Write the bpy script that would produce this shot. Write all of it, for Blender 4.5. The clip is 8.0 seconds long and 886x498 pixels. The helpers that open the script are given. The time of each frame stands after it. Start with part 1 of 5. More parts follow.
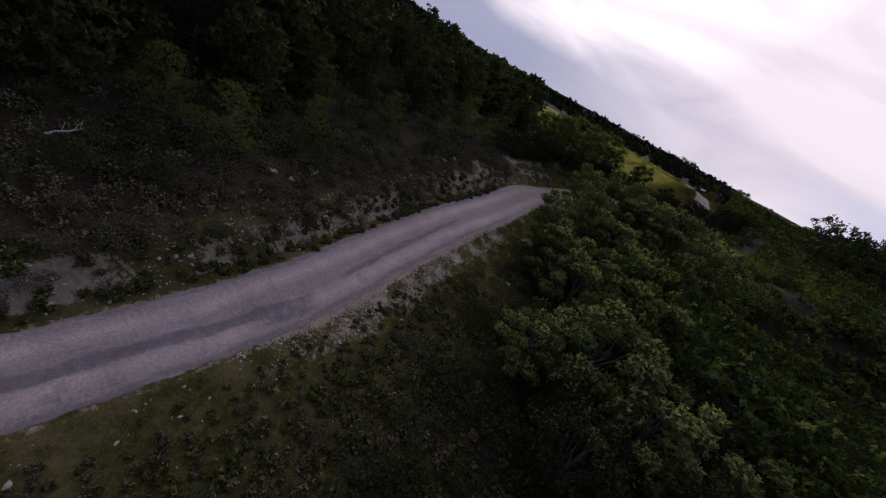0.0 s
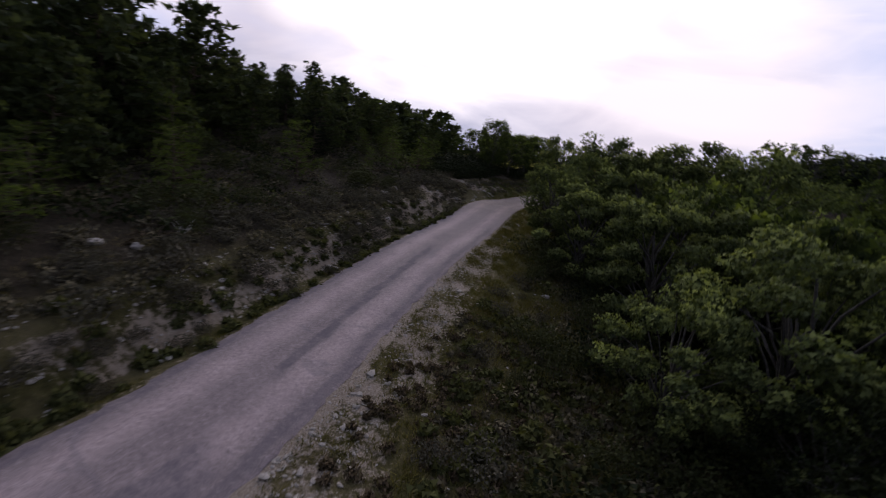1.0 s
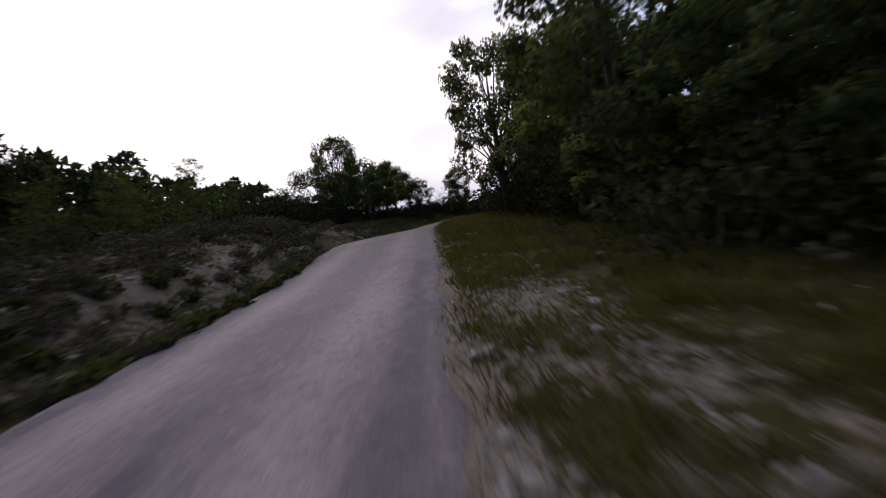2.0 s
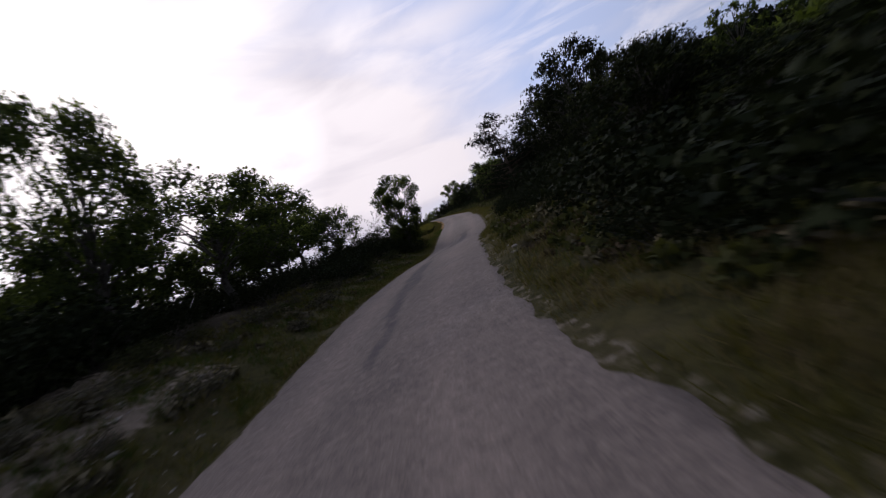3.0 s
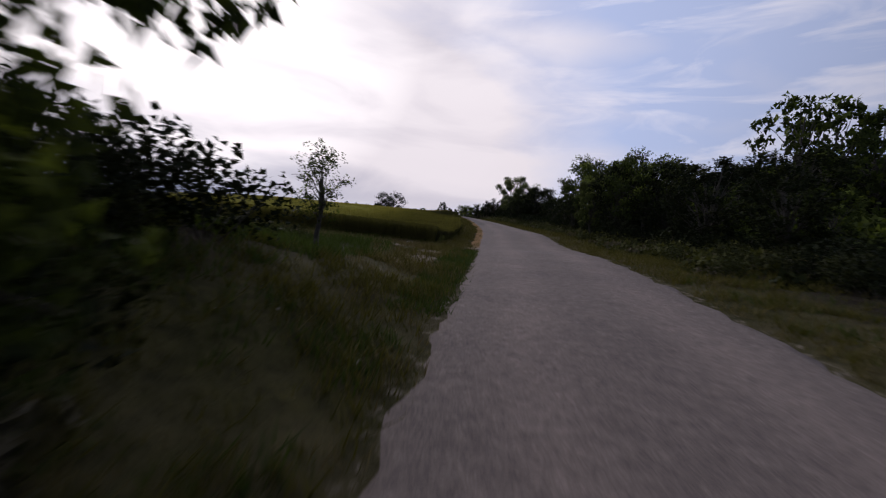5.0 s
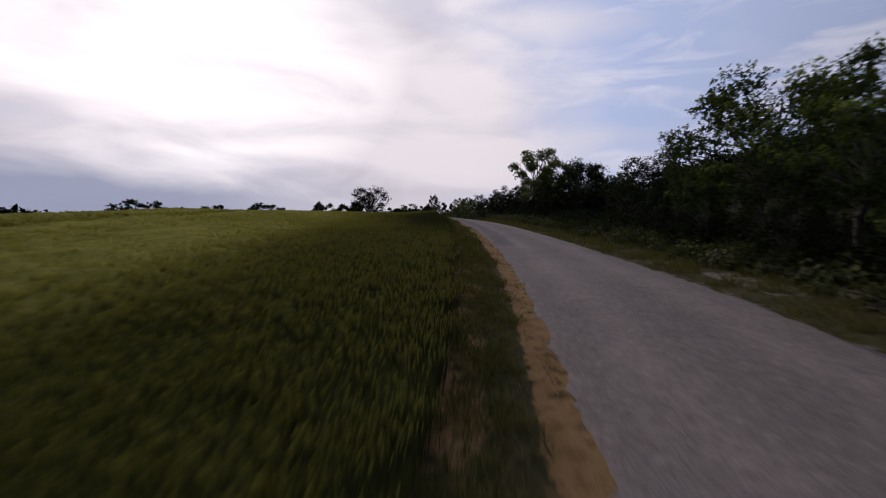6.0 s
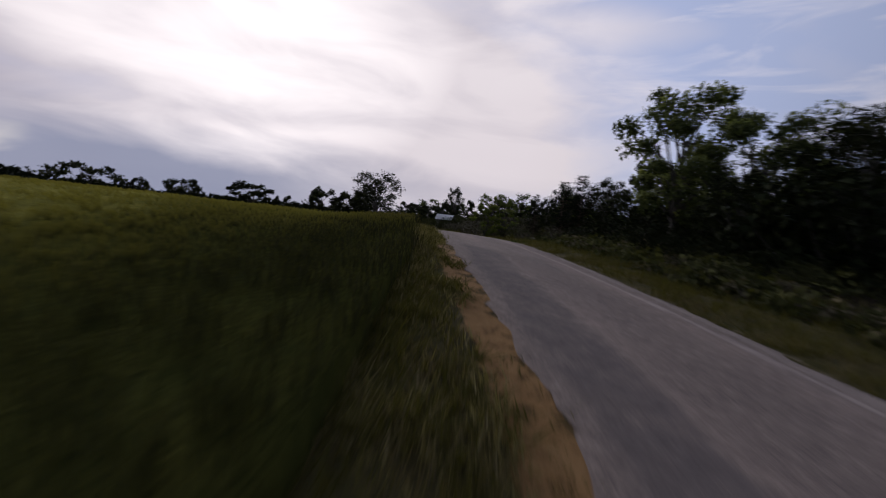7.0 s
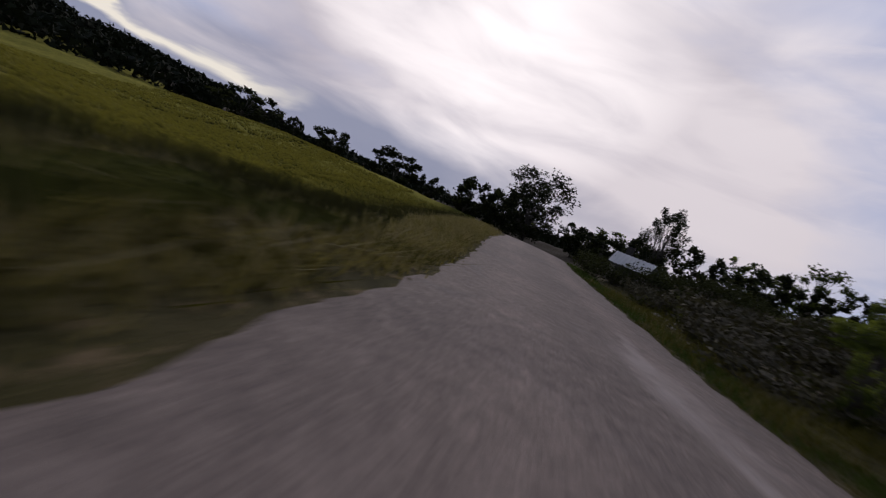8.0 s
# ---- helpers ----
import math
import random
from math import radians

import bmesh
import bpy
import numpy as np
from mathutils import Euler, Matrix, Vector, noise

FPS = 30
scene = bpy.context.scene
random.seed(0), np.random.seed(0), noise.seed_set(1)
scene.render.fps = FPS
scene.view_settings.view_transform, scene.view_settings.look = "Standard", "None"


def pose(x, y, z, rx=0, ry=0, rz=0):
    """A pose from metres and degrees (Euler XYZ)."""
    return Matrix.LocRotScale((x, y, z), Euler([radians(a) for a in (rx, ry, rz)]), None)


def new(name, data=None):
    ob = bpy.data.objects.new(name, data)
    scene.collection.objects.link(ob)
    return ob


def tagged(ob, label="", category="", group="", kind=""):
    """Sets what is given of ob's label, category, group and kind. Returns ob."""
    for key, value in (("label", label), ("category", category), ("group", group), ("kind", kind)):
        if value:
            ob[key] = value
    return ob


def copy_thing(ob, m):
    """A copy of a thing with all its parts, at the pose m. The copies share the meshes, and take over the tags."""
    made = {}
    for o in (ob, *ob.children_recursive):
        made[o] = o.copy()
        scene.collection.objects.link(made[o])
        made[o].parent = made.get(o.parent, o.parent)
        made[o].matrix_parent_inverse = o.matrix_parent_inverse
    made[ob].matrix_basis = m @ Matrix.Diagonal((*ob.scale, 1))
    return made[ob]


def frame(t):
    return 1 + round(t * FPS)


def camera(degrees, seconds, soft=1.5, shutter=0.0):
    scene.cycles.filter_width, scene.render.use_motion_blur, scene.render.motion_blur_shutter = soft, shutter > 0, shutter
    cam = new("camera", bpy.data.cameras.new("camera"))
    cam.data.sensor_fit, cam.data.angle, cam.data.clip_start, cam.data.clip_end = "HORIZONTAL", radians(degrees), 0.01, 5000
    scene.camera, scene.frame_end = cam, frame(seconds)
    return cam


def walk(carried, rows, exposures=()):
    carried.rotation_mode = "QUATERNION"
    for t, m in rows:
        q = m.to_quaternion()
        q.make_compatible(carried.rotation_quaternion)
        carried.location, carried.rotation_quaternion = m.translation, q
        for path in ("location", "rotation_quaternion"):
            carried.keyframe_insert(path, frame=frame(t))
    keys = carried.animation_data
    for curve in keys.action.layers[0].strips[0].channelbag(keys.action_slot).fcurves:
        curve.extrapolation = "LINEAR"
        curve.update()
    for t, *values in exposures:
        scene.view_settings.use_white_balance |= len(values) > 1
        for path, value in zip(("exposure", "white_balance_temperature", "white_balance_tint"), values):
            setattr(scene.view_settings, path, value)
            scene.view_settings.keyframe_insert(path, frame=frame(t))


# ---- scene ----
cam = camera(94.0, 8.0, soft=1.1, shutter=0.17)

PATH = [
    # seconds, place, turn
    (0, 17.30, -42.39, 9.12, 61.57, -25.89, 44.18),
    (0.5, 16.12, -40.10, 6.60, 66.78, -23.62, 43.99),
    (0.7, 14.51, -38.58, 5.70, 68.32, -22.33, 43.06),
    (1, 12.25, -35.37, 2.52, 76.25, -8.48, 29.85),
    (1.2, 10.60, -33.47, 1.00, 77.89, -4.68, 23.97),
    (1.5, 7.35, -28.09, -1.40, 81.91, 5.48, 14.24),
    (1.7, 5.49, -24.20, -2.15, 84.30, 8.50, 10.64),
    (2.8, -0.12, -0.11, -0.65, 89.07, 18.61, 1.16),
    (3, -0.79, 3.36, -0.49, 87.84, 23.22, -2.66),
    (3.5, -0.74, 12.25, -0.13, 85.40, 21.14, -9.05),
    (4, -0.11, 20.57, -0.12, 86.88, 7.74, -4.04),
    (4.2, 0.30, 24.16, -0.12, 88.05, 0.59, 1.12),
    (5.3, 0.49, 40.55, 0.93, 87.37, -5.03, 0.83),
    (5.5, 0.36, 44.83, 1.27, 86.72, -0.92, 0.78),
    (6, 1.08, 56.39, 2.34, 86.58, -0.80, 0.99),
    (6.5, 1.26, 66.79, 2.78, 86.21, -1.25, 0.81),
    (7, 1.81, 77.92, 3.34, 86.07, -6.15, 5.81),
    (7.2, 1.68, 82.37, 3.56, 85.23, -10.08, 15.03),
    (7.5, 1.16, 88.63, 3.71, 84.43, -17.94, 22.09),
    (8, -0.40, 97.70, 3.42, 81.98, -22.54, 31.29),
]

EXPOSURES = [(0.0, 0.1, 6300, 22), (1.0, 0.3, 6300, 21), (1.5, 0.45, 6300, 18), (1.8, 0.4, 6300, 17), (2.8, 0.1, 6300, 17), (3.5, 0.14, 6250, 17), (4.2, 0.05, 6250, 17), (6.0, -0.1, 6300, 17), (8.0, -0.3, 6350, 17)]
walk(cam, [(t, pose(x, y, z, rx, ry, rz)) for t, x, y, z, rx, ry, rz in PATH], EXPOSURES)

# ---- sky and sun: a bright, broken overcast in the evening, sun behind cloud ahead and to the left ----
SUN_AZ, SUN_EL = radians(32), radians(23)          # azimuth measured to the left of +y
sun_way = Vector((-math.sin(SUN_AZ) * math.cos(SUN_EL), math.cos(SUN_AZ) * math.cos(SUN_EL), math.sin(SUN_EL)))


def node(tree, kind, **values):
    n = tree.nodes.new(kind)
    for key, value in values.items():
        if key in n.inputs:
            n.inputs[key].default_value = value
    return n


def math_node(tree, op, a, b=None, clamp=False):
    n = tree.nodes.new("ShaderNodeMath")
    n.operation, n.use_clamp = op, clamp
    for i, v in enumerate((a, b)):
        if v is None:
            continue
        if isinstance(v, (int, float)):
            n.inputs[i].default_value = v
        else:
            tree.links.new(v, n.inputs[i])
    return n.outputs[0]


def vec_node(tree, op, a, b=None):
    n = tree.nodes.new("ShaderNodeVectorMath")
    n.operation = op
    for i, v in enumerate((a, b)):
        if v is None:
            continue
        if isinstance(v, (tuple, Vector)):
            n.inputs[i].default_value = v
        else:
            tree.links.new(v, n.inputs[i])
    return n


def mix_color(tree, fac, a, b, blend="MIX"):
    n = tree.nodes.new("ShaderNodeMix")
    n.data_type, n.blend_type = "RGBA", blend
    for i, v in ((0, fac), (6, a), (7, b)):
        if isinstance(v, (int, float)):
            n.inputs[i].default_value = v
        elif isinstance(v, tuple):
            n.inputs[i].default_value = (*v, 1) if len(v) == 3 else v
        else:
            tree.links.new(v, n.inputs[i])
    return n.outputs[2]


def ramp(tree, value, stops):
    n = tree.nodes.new("ShaderNodeValToRGB")
    e = n.color_ramp.elements
    while len(e) < len(stops):
        e.new(0.5)
    for s, (p, c) in zip(e, stops):
        s.position = p
        s.color = (c, c, c, 1) if isinstance(c, (int, float)) else (*c, 1)
    tree.links.new(value, n.inputs[0])
    return n.outputs[0]


def noise_tex(tree, vector, scale, detail=4.0, rough=0.55, distort=0.0):
    n = node(tree, "ShaderNodeTexNoise", Scale=scale, Detail=detail, Roughness=rough, Distortion=distort)
    if vector is not None:
        tree.links.new(vector, n.inputs["Vector"])
    return n.outputs["Fac"]


def make_world():
    w = bpy.data.worlds.new("sky")
    scene.world = w
    w.use_nodes = True
    t = w.node_tree
    t.nodes.clear()
    coord = t.nodes.new("ShaderNodeTexCoord").outputs["Generated"]
    way = vec_node(t, "NORMALIZE", coord).outputs[0]
    sep = t.nodes.new("ShaderNodeSeparateXYZ")
    t.links.new(way, sep.inputs[0])
    wide = vec_node(t, "MULTIPLY", way, (1.0, 1.0, 3.4)).outputs[0]
    big = noise_tex(t, wide, 1.25, 3, 0.45, 0.7)
    fine = noise_tex(t, wide, 3.1, 5, 0.5, 0.5)
    sunny = vec_node(t, "DOT_PRODUCT", way, sun_way).outputs["Value"]
    # cloud cover: full round the sun, breaking up into blue away from it
    near = ramp(t, sunny, [(0.60, 0.0), (0.92, 1.0)])
    cover = math_node(t, "ADD", math_node(t, "MULTIPLY", big, 0.9), math_node(t, "MULTIPLY", near, 0.56))
    cover = math_node(t, "ADD", cover, math_node(t, "MULTIPLY", fine, 0.25))
    cover = math_node(t, "SUBTRACT", cover, math_node(t, "MULTIPLY", ramp(t, sep.outputs[2], [(0.1, 0.0), (0.5, 1.0)]), 0.12))
    cover = ramp(t, cover, [(0.66, 0.04), (1.02, 1.0)])
    sky = t.nodes.new("ShaderNodeTexSky")
    sky.sky_type, sky.sun_disc = "NISHITA", False
    sky.sun_elevation, sky.sun_rotation = SUN_EL, -SUN_AZ
    sky.air_density, sky.dust_density = 1.0, 1.5
    blue = mix_color(t, 1.0, sky.outputs[0], (0.085, 0.085, 0.095), "MULTIPLY")
    blue = mix_color(t, 0.8, blue, (0.53, 0.63, 0.88))
    wisps = vec_node(t, "MULTIPLY", way, (1.6, 1.6, 7.0)).outputs[0]
    blue = mix_color(t, math_node(t, "MULTIPLY", ramp(t, noise_tex(t, wisps, 2.2, 5, 0.55, 0.8), [(0.50, 0.0), (0.66, 1.0)]), 0.7), blue, (0.84, 0.84, 0.92))
    shade = ramp(t, math_node(t, "ADD", math_node(t, "MULTIPLY", fine, 0.45), math_node(t, "MULTIPLY", big, 0.55)), [(0.38, 0.0), (0.58, 1.0)])
    cloud = mix_color(t, shade, (0.50, 0.475, 0.535), (0.84, 0.785, 0.785))
    # thin bright cloud over the sun, higher than the grey bases
    high = ramp(t, sep.outputs[2], [(0.16, 0.0), (0.48, 1.0)])
    glow = math_node(t, "MULTIPLY", ramp(t, sunny, [(0.62, 0.0), (0.98, 1.0)]), math_node(t, "ADD", math_node(t, "MULTIPLY", high, 0.85), 0.12), True)
    cloud = mix_color(t, math_node(t, "MULTIPLY", glow, ramp(t, fine, [(0.36, 0.55), (0.58, 1.0)])), cloud, (1.02, 0.97, 0.95))
    # the sun itself burns through the thinnest of it
    core = math_node(t, "MULTIPLY", ramp(t, sunny, [(0.91, 0.0), (1.0, 1.0)]), ramp(t, math_node(t, "ADD", math_node(t, "MULTIPLY", big, 0.5), math_node(t, "MULTIPLY", fine, 0.5)), [(0.38, 0.35), (0.60, 1.0)]))
    cloud = mix_color(t, core, cloud, (1.40, 1.33, 1.27))
    full = mix_color(t, cover, blue, cloud)
    away = ramp(t, sunny, [(0.0, 0.42), (0.55, 0.88), (0.80, 1.0)])
    full = mix_color(t, 1.0, full, away, "MULTIPLY")
    # slate band of cloud low over the horizon towards the left, with a clear yellow gap above it
    uneven = math_node(t, "MULTIPLY", math_node(t, "SUBTRACT", fine, 0.5), 0.16)
    west = ramp(t, math_node(t, "MULTIPLY", sep.outputs[0], -1.0), [(0.10, 0.15), (0.55, 0.9)])
    level = math_node(t, "ADD", sep.outputs[2], uneven)
    low = ramp(t, level, [(0.06, 1.0), (0.15, 0.0)])
    full = mix_color(t, math_node(t, "MULTIPLY", low, west), full, (0.29, 0.325, 0.44))
    gap = math_node(t, "MULTIPLY", ramp(t, level, [(0.060, 0.0), (0.070, 1.0), (0.078, 1.0), (0.088, 0.0)]), ramp(t, math_node(t, "MULTIPLY", sep.outputs[0], -1.0), [(0.77, 0.0), (0.86, 1.0)]))
    full = mix_color(t, gap, full, (1.0, 0.95, 0.80))
    back = node(t, "ShaderNodeBackground", Strength=1.0)
    t.links.new(full, back.inputs[0])
    out = t.nodes.new("ShaderNodeOutputWorld")
    t.links.new(back.outputs[0], out.inputs[0])


make_world()
sun_data = bpy.data.lights.new("sun", "SUN")
sun_data.energy, sun_data.angle, sun_data.color = 0.7, radians(18), (1.0, 0.93, 0.86)
sun = new("sun", sun_data)
sun.rotation_mode = "QUATERNION"
sun.rotation_quaternion = sun_way.to_track_quat("Z", "Y")


# ---- materials ----
def material(name, rough=0.9, spec=0.25):
    m = bpy.data.materials.new(name)
    m.use_nodes = True
    t = m.node_tree
    bsdf = t.nodes["Principled BSDF"]
    bsdf.inputs["Roughness"].default_value = rough
    bsdf.inputs["Specular IOR Level"].default_value = spec
    return m, t, bsdf


def bump(t, bsdf, height, strength=0.5, distance=0.05):
    n = node(t, "ShaderNodeBump", Strength=strength, Distance=distance)
    t.links.new(height, n.inputs["Height"])
    t.links.new(n.outputs[0], bsdf.inputs["Normal"])


def place_vec(t):
    return t.nodes.new("ShaderNodeNewGeometry").outputs["Position"]


def attribute(t, name):
    n = t.nodes.new("ShaderNodeAttribute")
    n.attribute_name = name
    return n.outputs["Fac"]


def asphalt():
    m, t, b = material("worn_asphalt", 0.88, 0.2)
    p = place_vec(t)
    u = attribute(t, "across")               # -1 at one edge, 1 at the other
    wav = noise_tex(t, p, 0.35, 3)
    u2 = math_node(t, "ADD", u, math_node(t, "MULTIPLY", math_node(t, "SUBTRACT", wav, 0.5), 0.35))
    # two polished wheel tracks, darker middle and repair seam
    track = math_node(t, "ABSOLUTE", math_node(t, "SUBTRACT", math_node(t, "ABSOLUTE", u2), 0.46))
    light = ramp(t, track, [(0.03, 1.0), (0.30, 0.0)])
    light = math_node(t, "MULTIPLY", light, attribute(t, "wear"))
    base = mix_color(t, light, (0.160, 0.135, 0.124), (0.350, 0.288, 0.254))
    blot = noise_tex(t, p, 0.55, 6, 0.62, 0.4)
    base = mix_color(t, ramp(t, blot, [(0.36, 0.0), (0.52, 0.55), (0.75, 1.0)]), mix_color(t, 1.0, base, (0.62, 0.62, 0.66), "MULTIPLY"), base)
    worn = ramp(t, noise_tex(t, p, 0.23, 5, 0.6, 0.8), [(0.60, 0.0), (0.70, 1.0)])
    base = mix_color(t, math_node(t, "MULTIPLY", worn, 0.45), base, (0.215, 0.195, 0.195))
    dark = ramp(t, noise_tex(t, p, 0.42, 4, 0.5, 1.4), [(0.63, 0.0), (0.68, 1.0)])
    base = mix_color(t, math_node(t, "MULTIPLY", dark, 0.5), base, (0.07, 0.07, 0.08))
    grit = noise_tex(t, p, 42, 3, 0.8)
    base = mix_color(t, 0.42, base, mix_color(t, ramp(t, grit, [(0.36, 0.0), (0.64, 1.0)]), (0.060, 0.052, 0.047), (0.340, 0.292, 0.265)))
    speck = noise_tex(t, p, 8.5, 4, 0.75)
    base = mix_color(t, ramp(t, speck, [(0.34, 0.42), (0.52, 0.0)]), base, (0.070, 0.060, 0.056))
    base = mix_color(t, ramp(t, speck, [(0.56, 0.0), (0.70, 0.38)]), base, (0.36, 0.31, 0.28))
    patchy = ramp(t, noise_tex(t, p, 2.2, 6, 0.7), [(0.30, 0.35), (0.60, 1.0)])
    base = mix_color(t, math_node(t, "MULTIPLY", attribute(t, "tar"), math_node(t, "MULTIPLY", patchy, 0.82)), base, (0.060, 0.057, 0.063))
    base = mix_color(t, math_node(t, "MULTIPLY", attribute(t, "pale"), math_node(t, "MULTIPLY", patchy, 0.6)), base, (0.36, 0.33, 0.32))
    # first stretch of the lane tinted cooler and lighter than the rest
    first_stretch = ramp(t, attribute(t, "wear"), [(0.40, 0.0), (1.0, 1.0)])
    base = mix_color(t, 1.0, base, mix_color(t, first_stretch, (1.12, 1.035, 0.945), (1.22, 1.15, 1.23)), "MULTIPLY")
    edge = ramp(t, math_node(t, "ADD", math_node(t, "ABSOLUTE", u), math_node(t, "MULTIPLY", noise_tex(t, p, 1.6, 5, 0.7), 0.3)), [(1.02, 0.0), (1.16, 1.0)])
    base = mix_color(t, math_node(t, "MULTIPLY", edge, 0.55), base, (0.24, 0.205, 0.175))
    t.links.new(base, b.inputs["Base Color"])
    bump(t, b, math_node(t, "ADD", grit, math_node(t, "MULTIPLY", blot, 1.5)), 0.5, 0.012)
    return m


def ground_mat():
    m, t, b = material("hillside_ground", 0.95, 0.1)
    p = place_vec(t)
    n1, n2, n3 = noise_tex(t, p, 0.5, 6, 0.65), noise_tex(t, p, 5.0, 6, 0.7), noise_tex(t, p, 22, 4, 0.75)
    grass = mix_color(t, ramp(t, n2, [(0.3, 0.0), (0.7, 1.0)]), (0.024, 0.024, 0.008), (0.092, 0.080, 0.026))
    straw = mix_color(t, ramp(t, n3, [(0.3, 0.0), (0.7, 1.0)]), (0.105, 0.082, 0.040), (0.20, 0.165, 0.085))
    grass = mix_color(t, ramp(t, n1, [(0.45, 0.0), (0.72, 0.65)]), grass, straw)
    # darker ground colour, spread by the wild attribute
    dark_floor = mix_color(t, ramp(t, n2, [(0.3, 0.0), (0.7, 1.0)]), (0.012, 0.009, 0.006), (0.044, 0.034, 0.021))
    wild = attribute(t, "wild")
    col = mix_color(t, math_node(t, "ADD", wild, math_node(t, "MULTIPLY", math_node(t, "SUBTRACT", n1, 0.5), 0.9), True), grass, dark_floor)
    soil = mix_color(t, ramp(t, n2, [(0.28, 0.0), (0.72, 1.0)]), (0.14, 0.108, 0.076), (0.31, 0.25, 0.19))
    soil = mix_color(t, ramp(t, n3, [(0.66, 0.0), (0.74, 1.0)]), soil, (0.46, 0.42, 0.37))
    s = attribute(t, "soil")
    s = ramp(t, math_node(t, "ADD", s, math_node(t, "MULTIPLY", math_node(t, "SUBTRACT", n2, 0.5), 1.1)), [(0.46, 0.0), (0.60, 1.0)])
    clay = mix_color(t, ramp(t, n2, [(0.28, 0.0), (0.72, 1.0)]), (0.20, 0.105, 0.040), (0.36, 0.215, 0.092))
    soil = mix_color(t, attribute(t, "clay"), soil, clay)
    col = mix_color(t, s, col, soil)
    gravel = mix_color(t, ramp(t, n3, [(0.35, 0.0), (0.68, 1.0)]), (0.140, 0.110, 0.080), (0.39, 0.325, 0.260))
    g = attribute(t, "gravel")
    g = ramp(t, math_node(t, "ADD", g, math_node(t, "MULTIPLY", math_node(t, "SUBTRACT", n2, 0.5), 1.3)), [(0.44, 0.0), (0.60, 1.0)])
    col = mix_color(t, g, col, gravel)
    t.links.new(col, b.inputs["Base Color"])
    bump(t, b, math_node(t, "ADD", math_node(t, "MULTIPLY", n2, 2.0), n3), 0.9, 0.06)
    return m


def leaf_mat(name, dark, bright, trans=0.25, young=(2.3, 2.1, 1.6)):
    m, t, b = material(name, 0.8, 0.06)
    rnd = t.nodes.new("ShaderNodeNewGeometry").outputs["Random Per Island"]
    ob = t.nodes.new("ShaderNodeObjectInfo").outputs["Random"]
    col = mix_color(t, rnd, dark, bright)
    p = place_vec(t)
    col = mix_color(t, ramp(t, noise_tex(t, p, 0.8, 3), [(0.35, 0.0), (0.7, 0.6)]), col, mix_color(t, 0.5, bright, dark))
    # paler towards the tip: young growth, with light from above put into the colour
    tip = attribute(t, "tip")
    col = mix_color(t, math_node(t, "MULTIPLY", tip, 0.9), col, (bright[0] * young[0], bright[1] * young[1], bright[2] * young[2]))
    col = mix_color(t, math_node(t, "MULTIPLY", ob, 0.35), col, (dark[0] * 1.3, dark[1] * 1.05, dark[2]))
    t.links.new(col, b.inputs["Base Color"])
    tr = node(t, "ShaderNodeBsdfTranslucent")
    t.links.new(mix_color(t, 1.0, col, (1.5, 1.6, 0.7), "MULTIPLY"), tr.inputs[0])
    mx = node(t, "ShaderNodeMixShader", Fac=trans)
    out = t.nodes["Material Output"]
    t.links.new(b.outputs[0], mx.inputs[1])
    t.links.new(tr.outputs[0], mx.inputs[2])
    t.links.new(mx.outputs[0], out.inputs[0])
    return m


def bark_mat(name, dark, bright):
    m, t, b = material(name, 0.9, 0.15)
    p = place_vec(t)
    n = noise_tex(t, p, 9, 6, 0.7, 0.5)
    t.links.new(mix_color(t, ramp(t, n, [(0.3, 0.0), (0.7, 1.0)]), dark, bright), b.inputs["Base Color"])
    bump(t, b, n, 0.8, 0.03)
    return m


def stone_mat():
    m, t, b = material("limestone", 0.9, 0.2)
    p = place_vec(t)
    n, f = noise_tex(t, p, 3, 6, 0.65), noise_tex(t, p, 25, 4, 0.7)
    r = t.nodes.new("ShaderNodeNewGeometry").outputs["Random Per Island"]
    col = mix_color(t, ramp(t, n, [(0.3, 0.0), (0.7, 1.0)]), (0.19, 0.165, 0.135), (0.42, 0.38, 0.33))
    col = mix_color(t, math_node(t, "MULTIPLY", r, 0.5), col, (0.27, 0.24, 0.21))
    t.links.new(col, b.inputs["Base Color"])
    bump(t, b, math_node(t, "ADD", n, f), 0.7, 0.03)
    return m


def plain_mat(name, a, c, scale=6.0, rough=0.7):
    m, t, b = material(name, rough, 0.3)
    n = noise_tex(t, place_vec(t), scale, 5, 0.65)
    t.links.new(mix_color(t, ramp(t, n, [(0.3, 0.0), (0.7, 1.0)]), a, c), b.inputs["Base Color"])
    bump(t, b, n, 0.3, 0.02)
    return m


ASPHALT, GROUND = asphalt(), ground_mat()
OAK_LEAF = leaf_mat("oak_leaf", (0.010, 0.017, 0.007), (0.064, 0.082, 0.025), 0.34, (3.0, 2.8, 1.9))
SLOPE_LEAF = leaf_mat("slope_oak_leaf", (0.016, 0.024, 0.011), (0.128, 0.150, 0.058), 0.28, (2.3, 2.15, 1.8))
# darkened oak leaf: the gloom of dense thickets is put into its colour
SHADED_LEAF = leaf_mat("shaded_oak_leaf", (0.005, 0.008, 0.004), (0.026, 0.032, 0.011), 0.08)
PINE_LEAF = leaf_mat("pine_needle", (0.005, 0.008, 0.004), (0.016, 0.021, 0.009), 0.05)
BUSH_LEAF = leaf_mat("bush_leaf", (0.016, 0.020, 0.008), (0.066, 0.070, 0.028), 0.18)
GREY_LEAF = leaf_mat("grey_shrub_leaf", (0.030, 0.027, 0.018), (0.120, 0.108, 0.076), 0.1)
YOUNG_LEAF = leaf_mat("young_pine_leaf", (0.034, 0.050, 0.014), (0.110, 0.136, 0.036), 0.36)
GRASS = leaf_mat("verge_grass", (0.042, 0.045, 0.012), (0.175, 0.148, 0.042), 0.22)
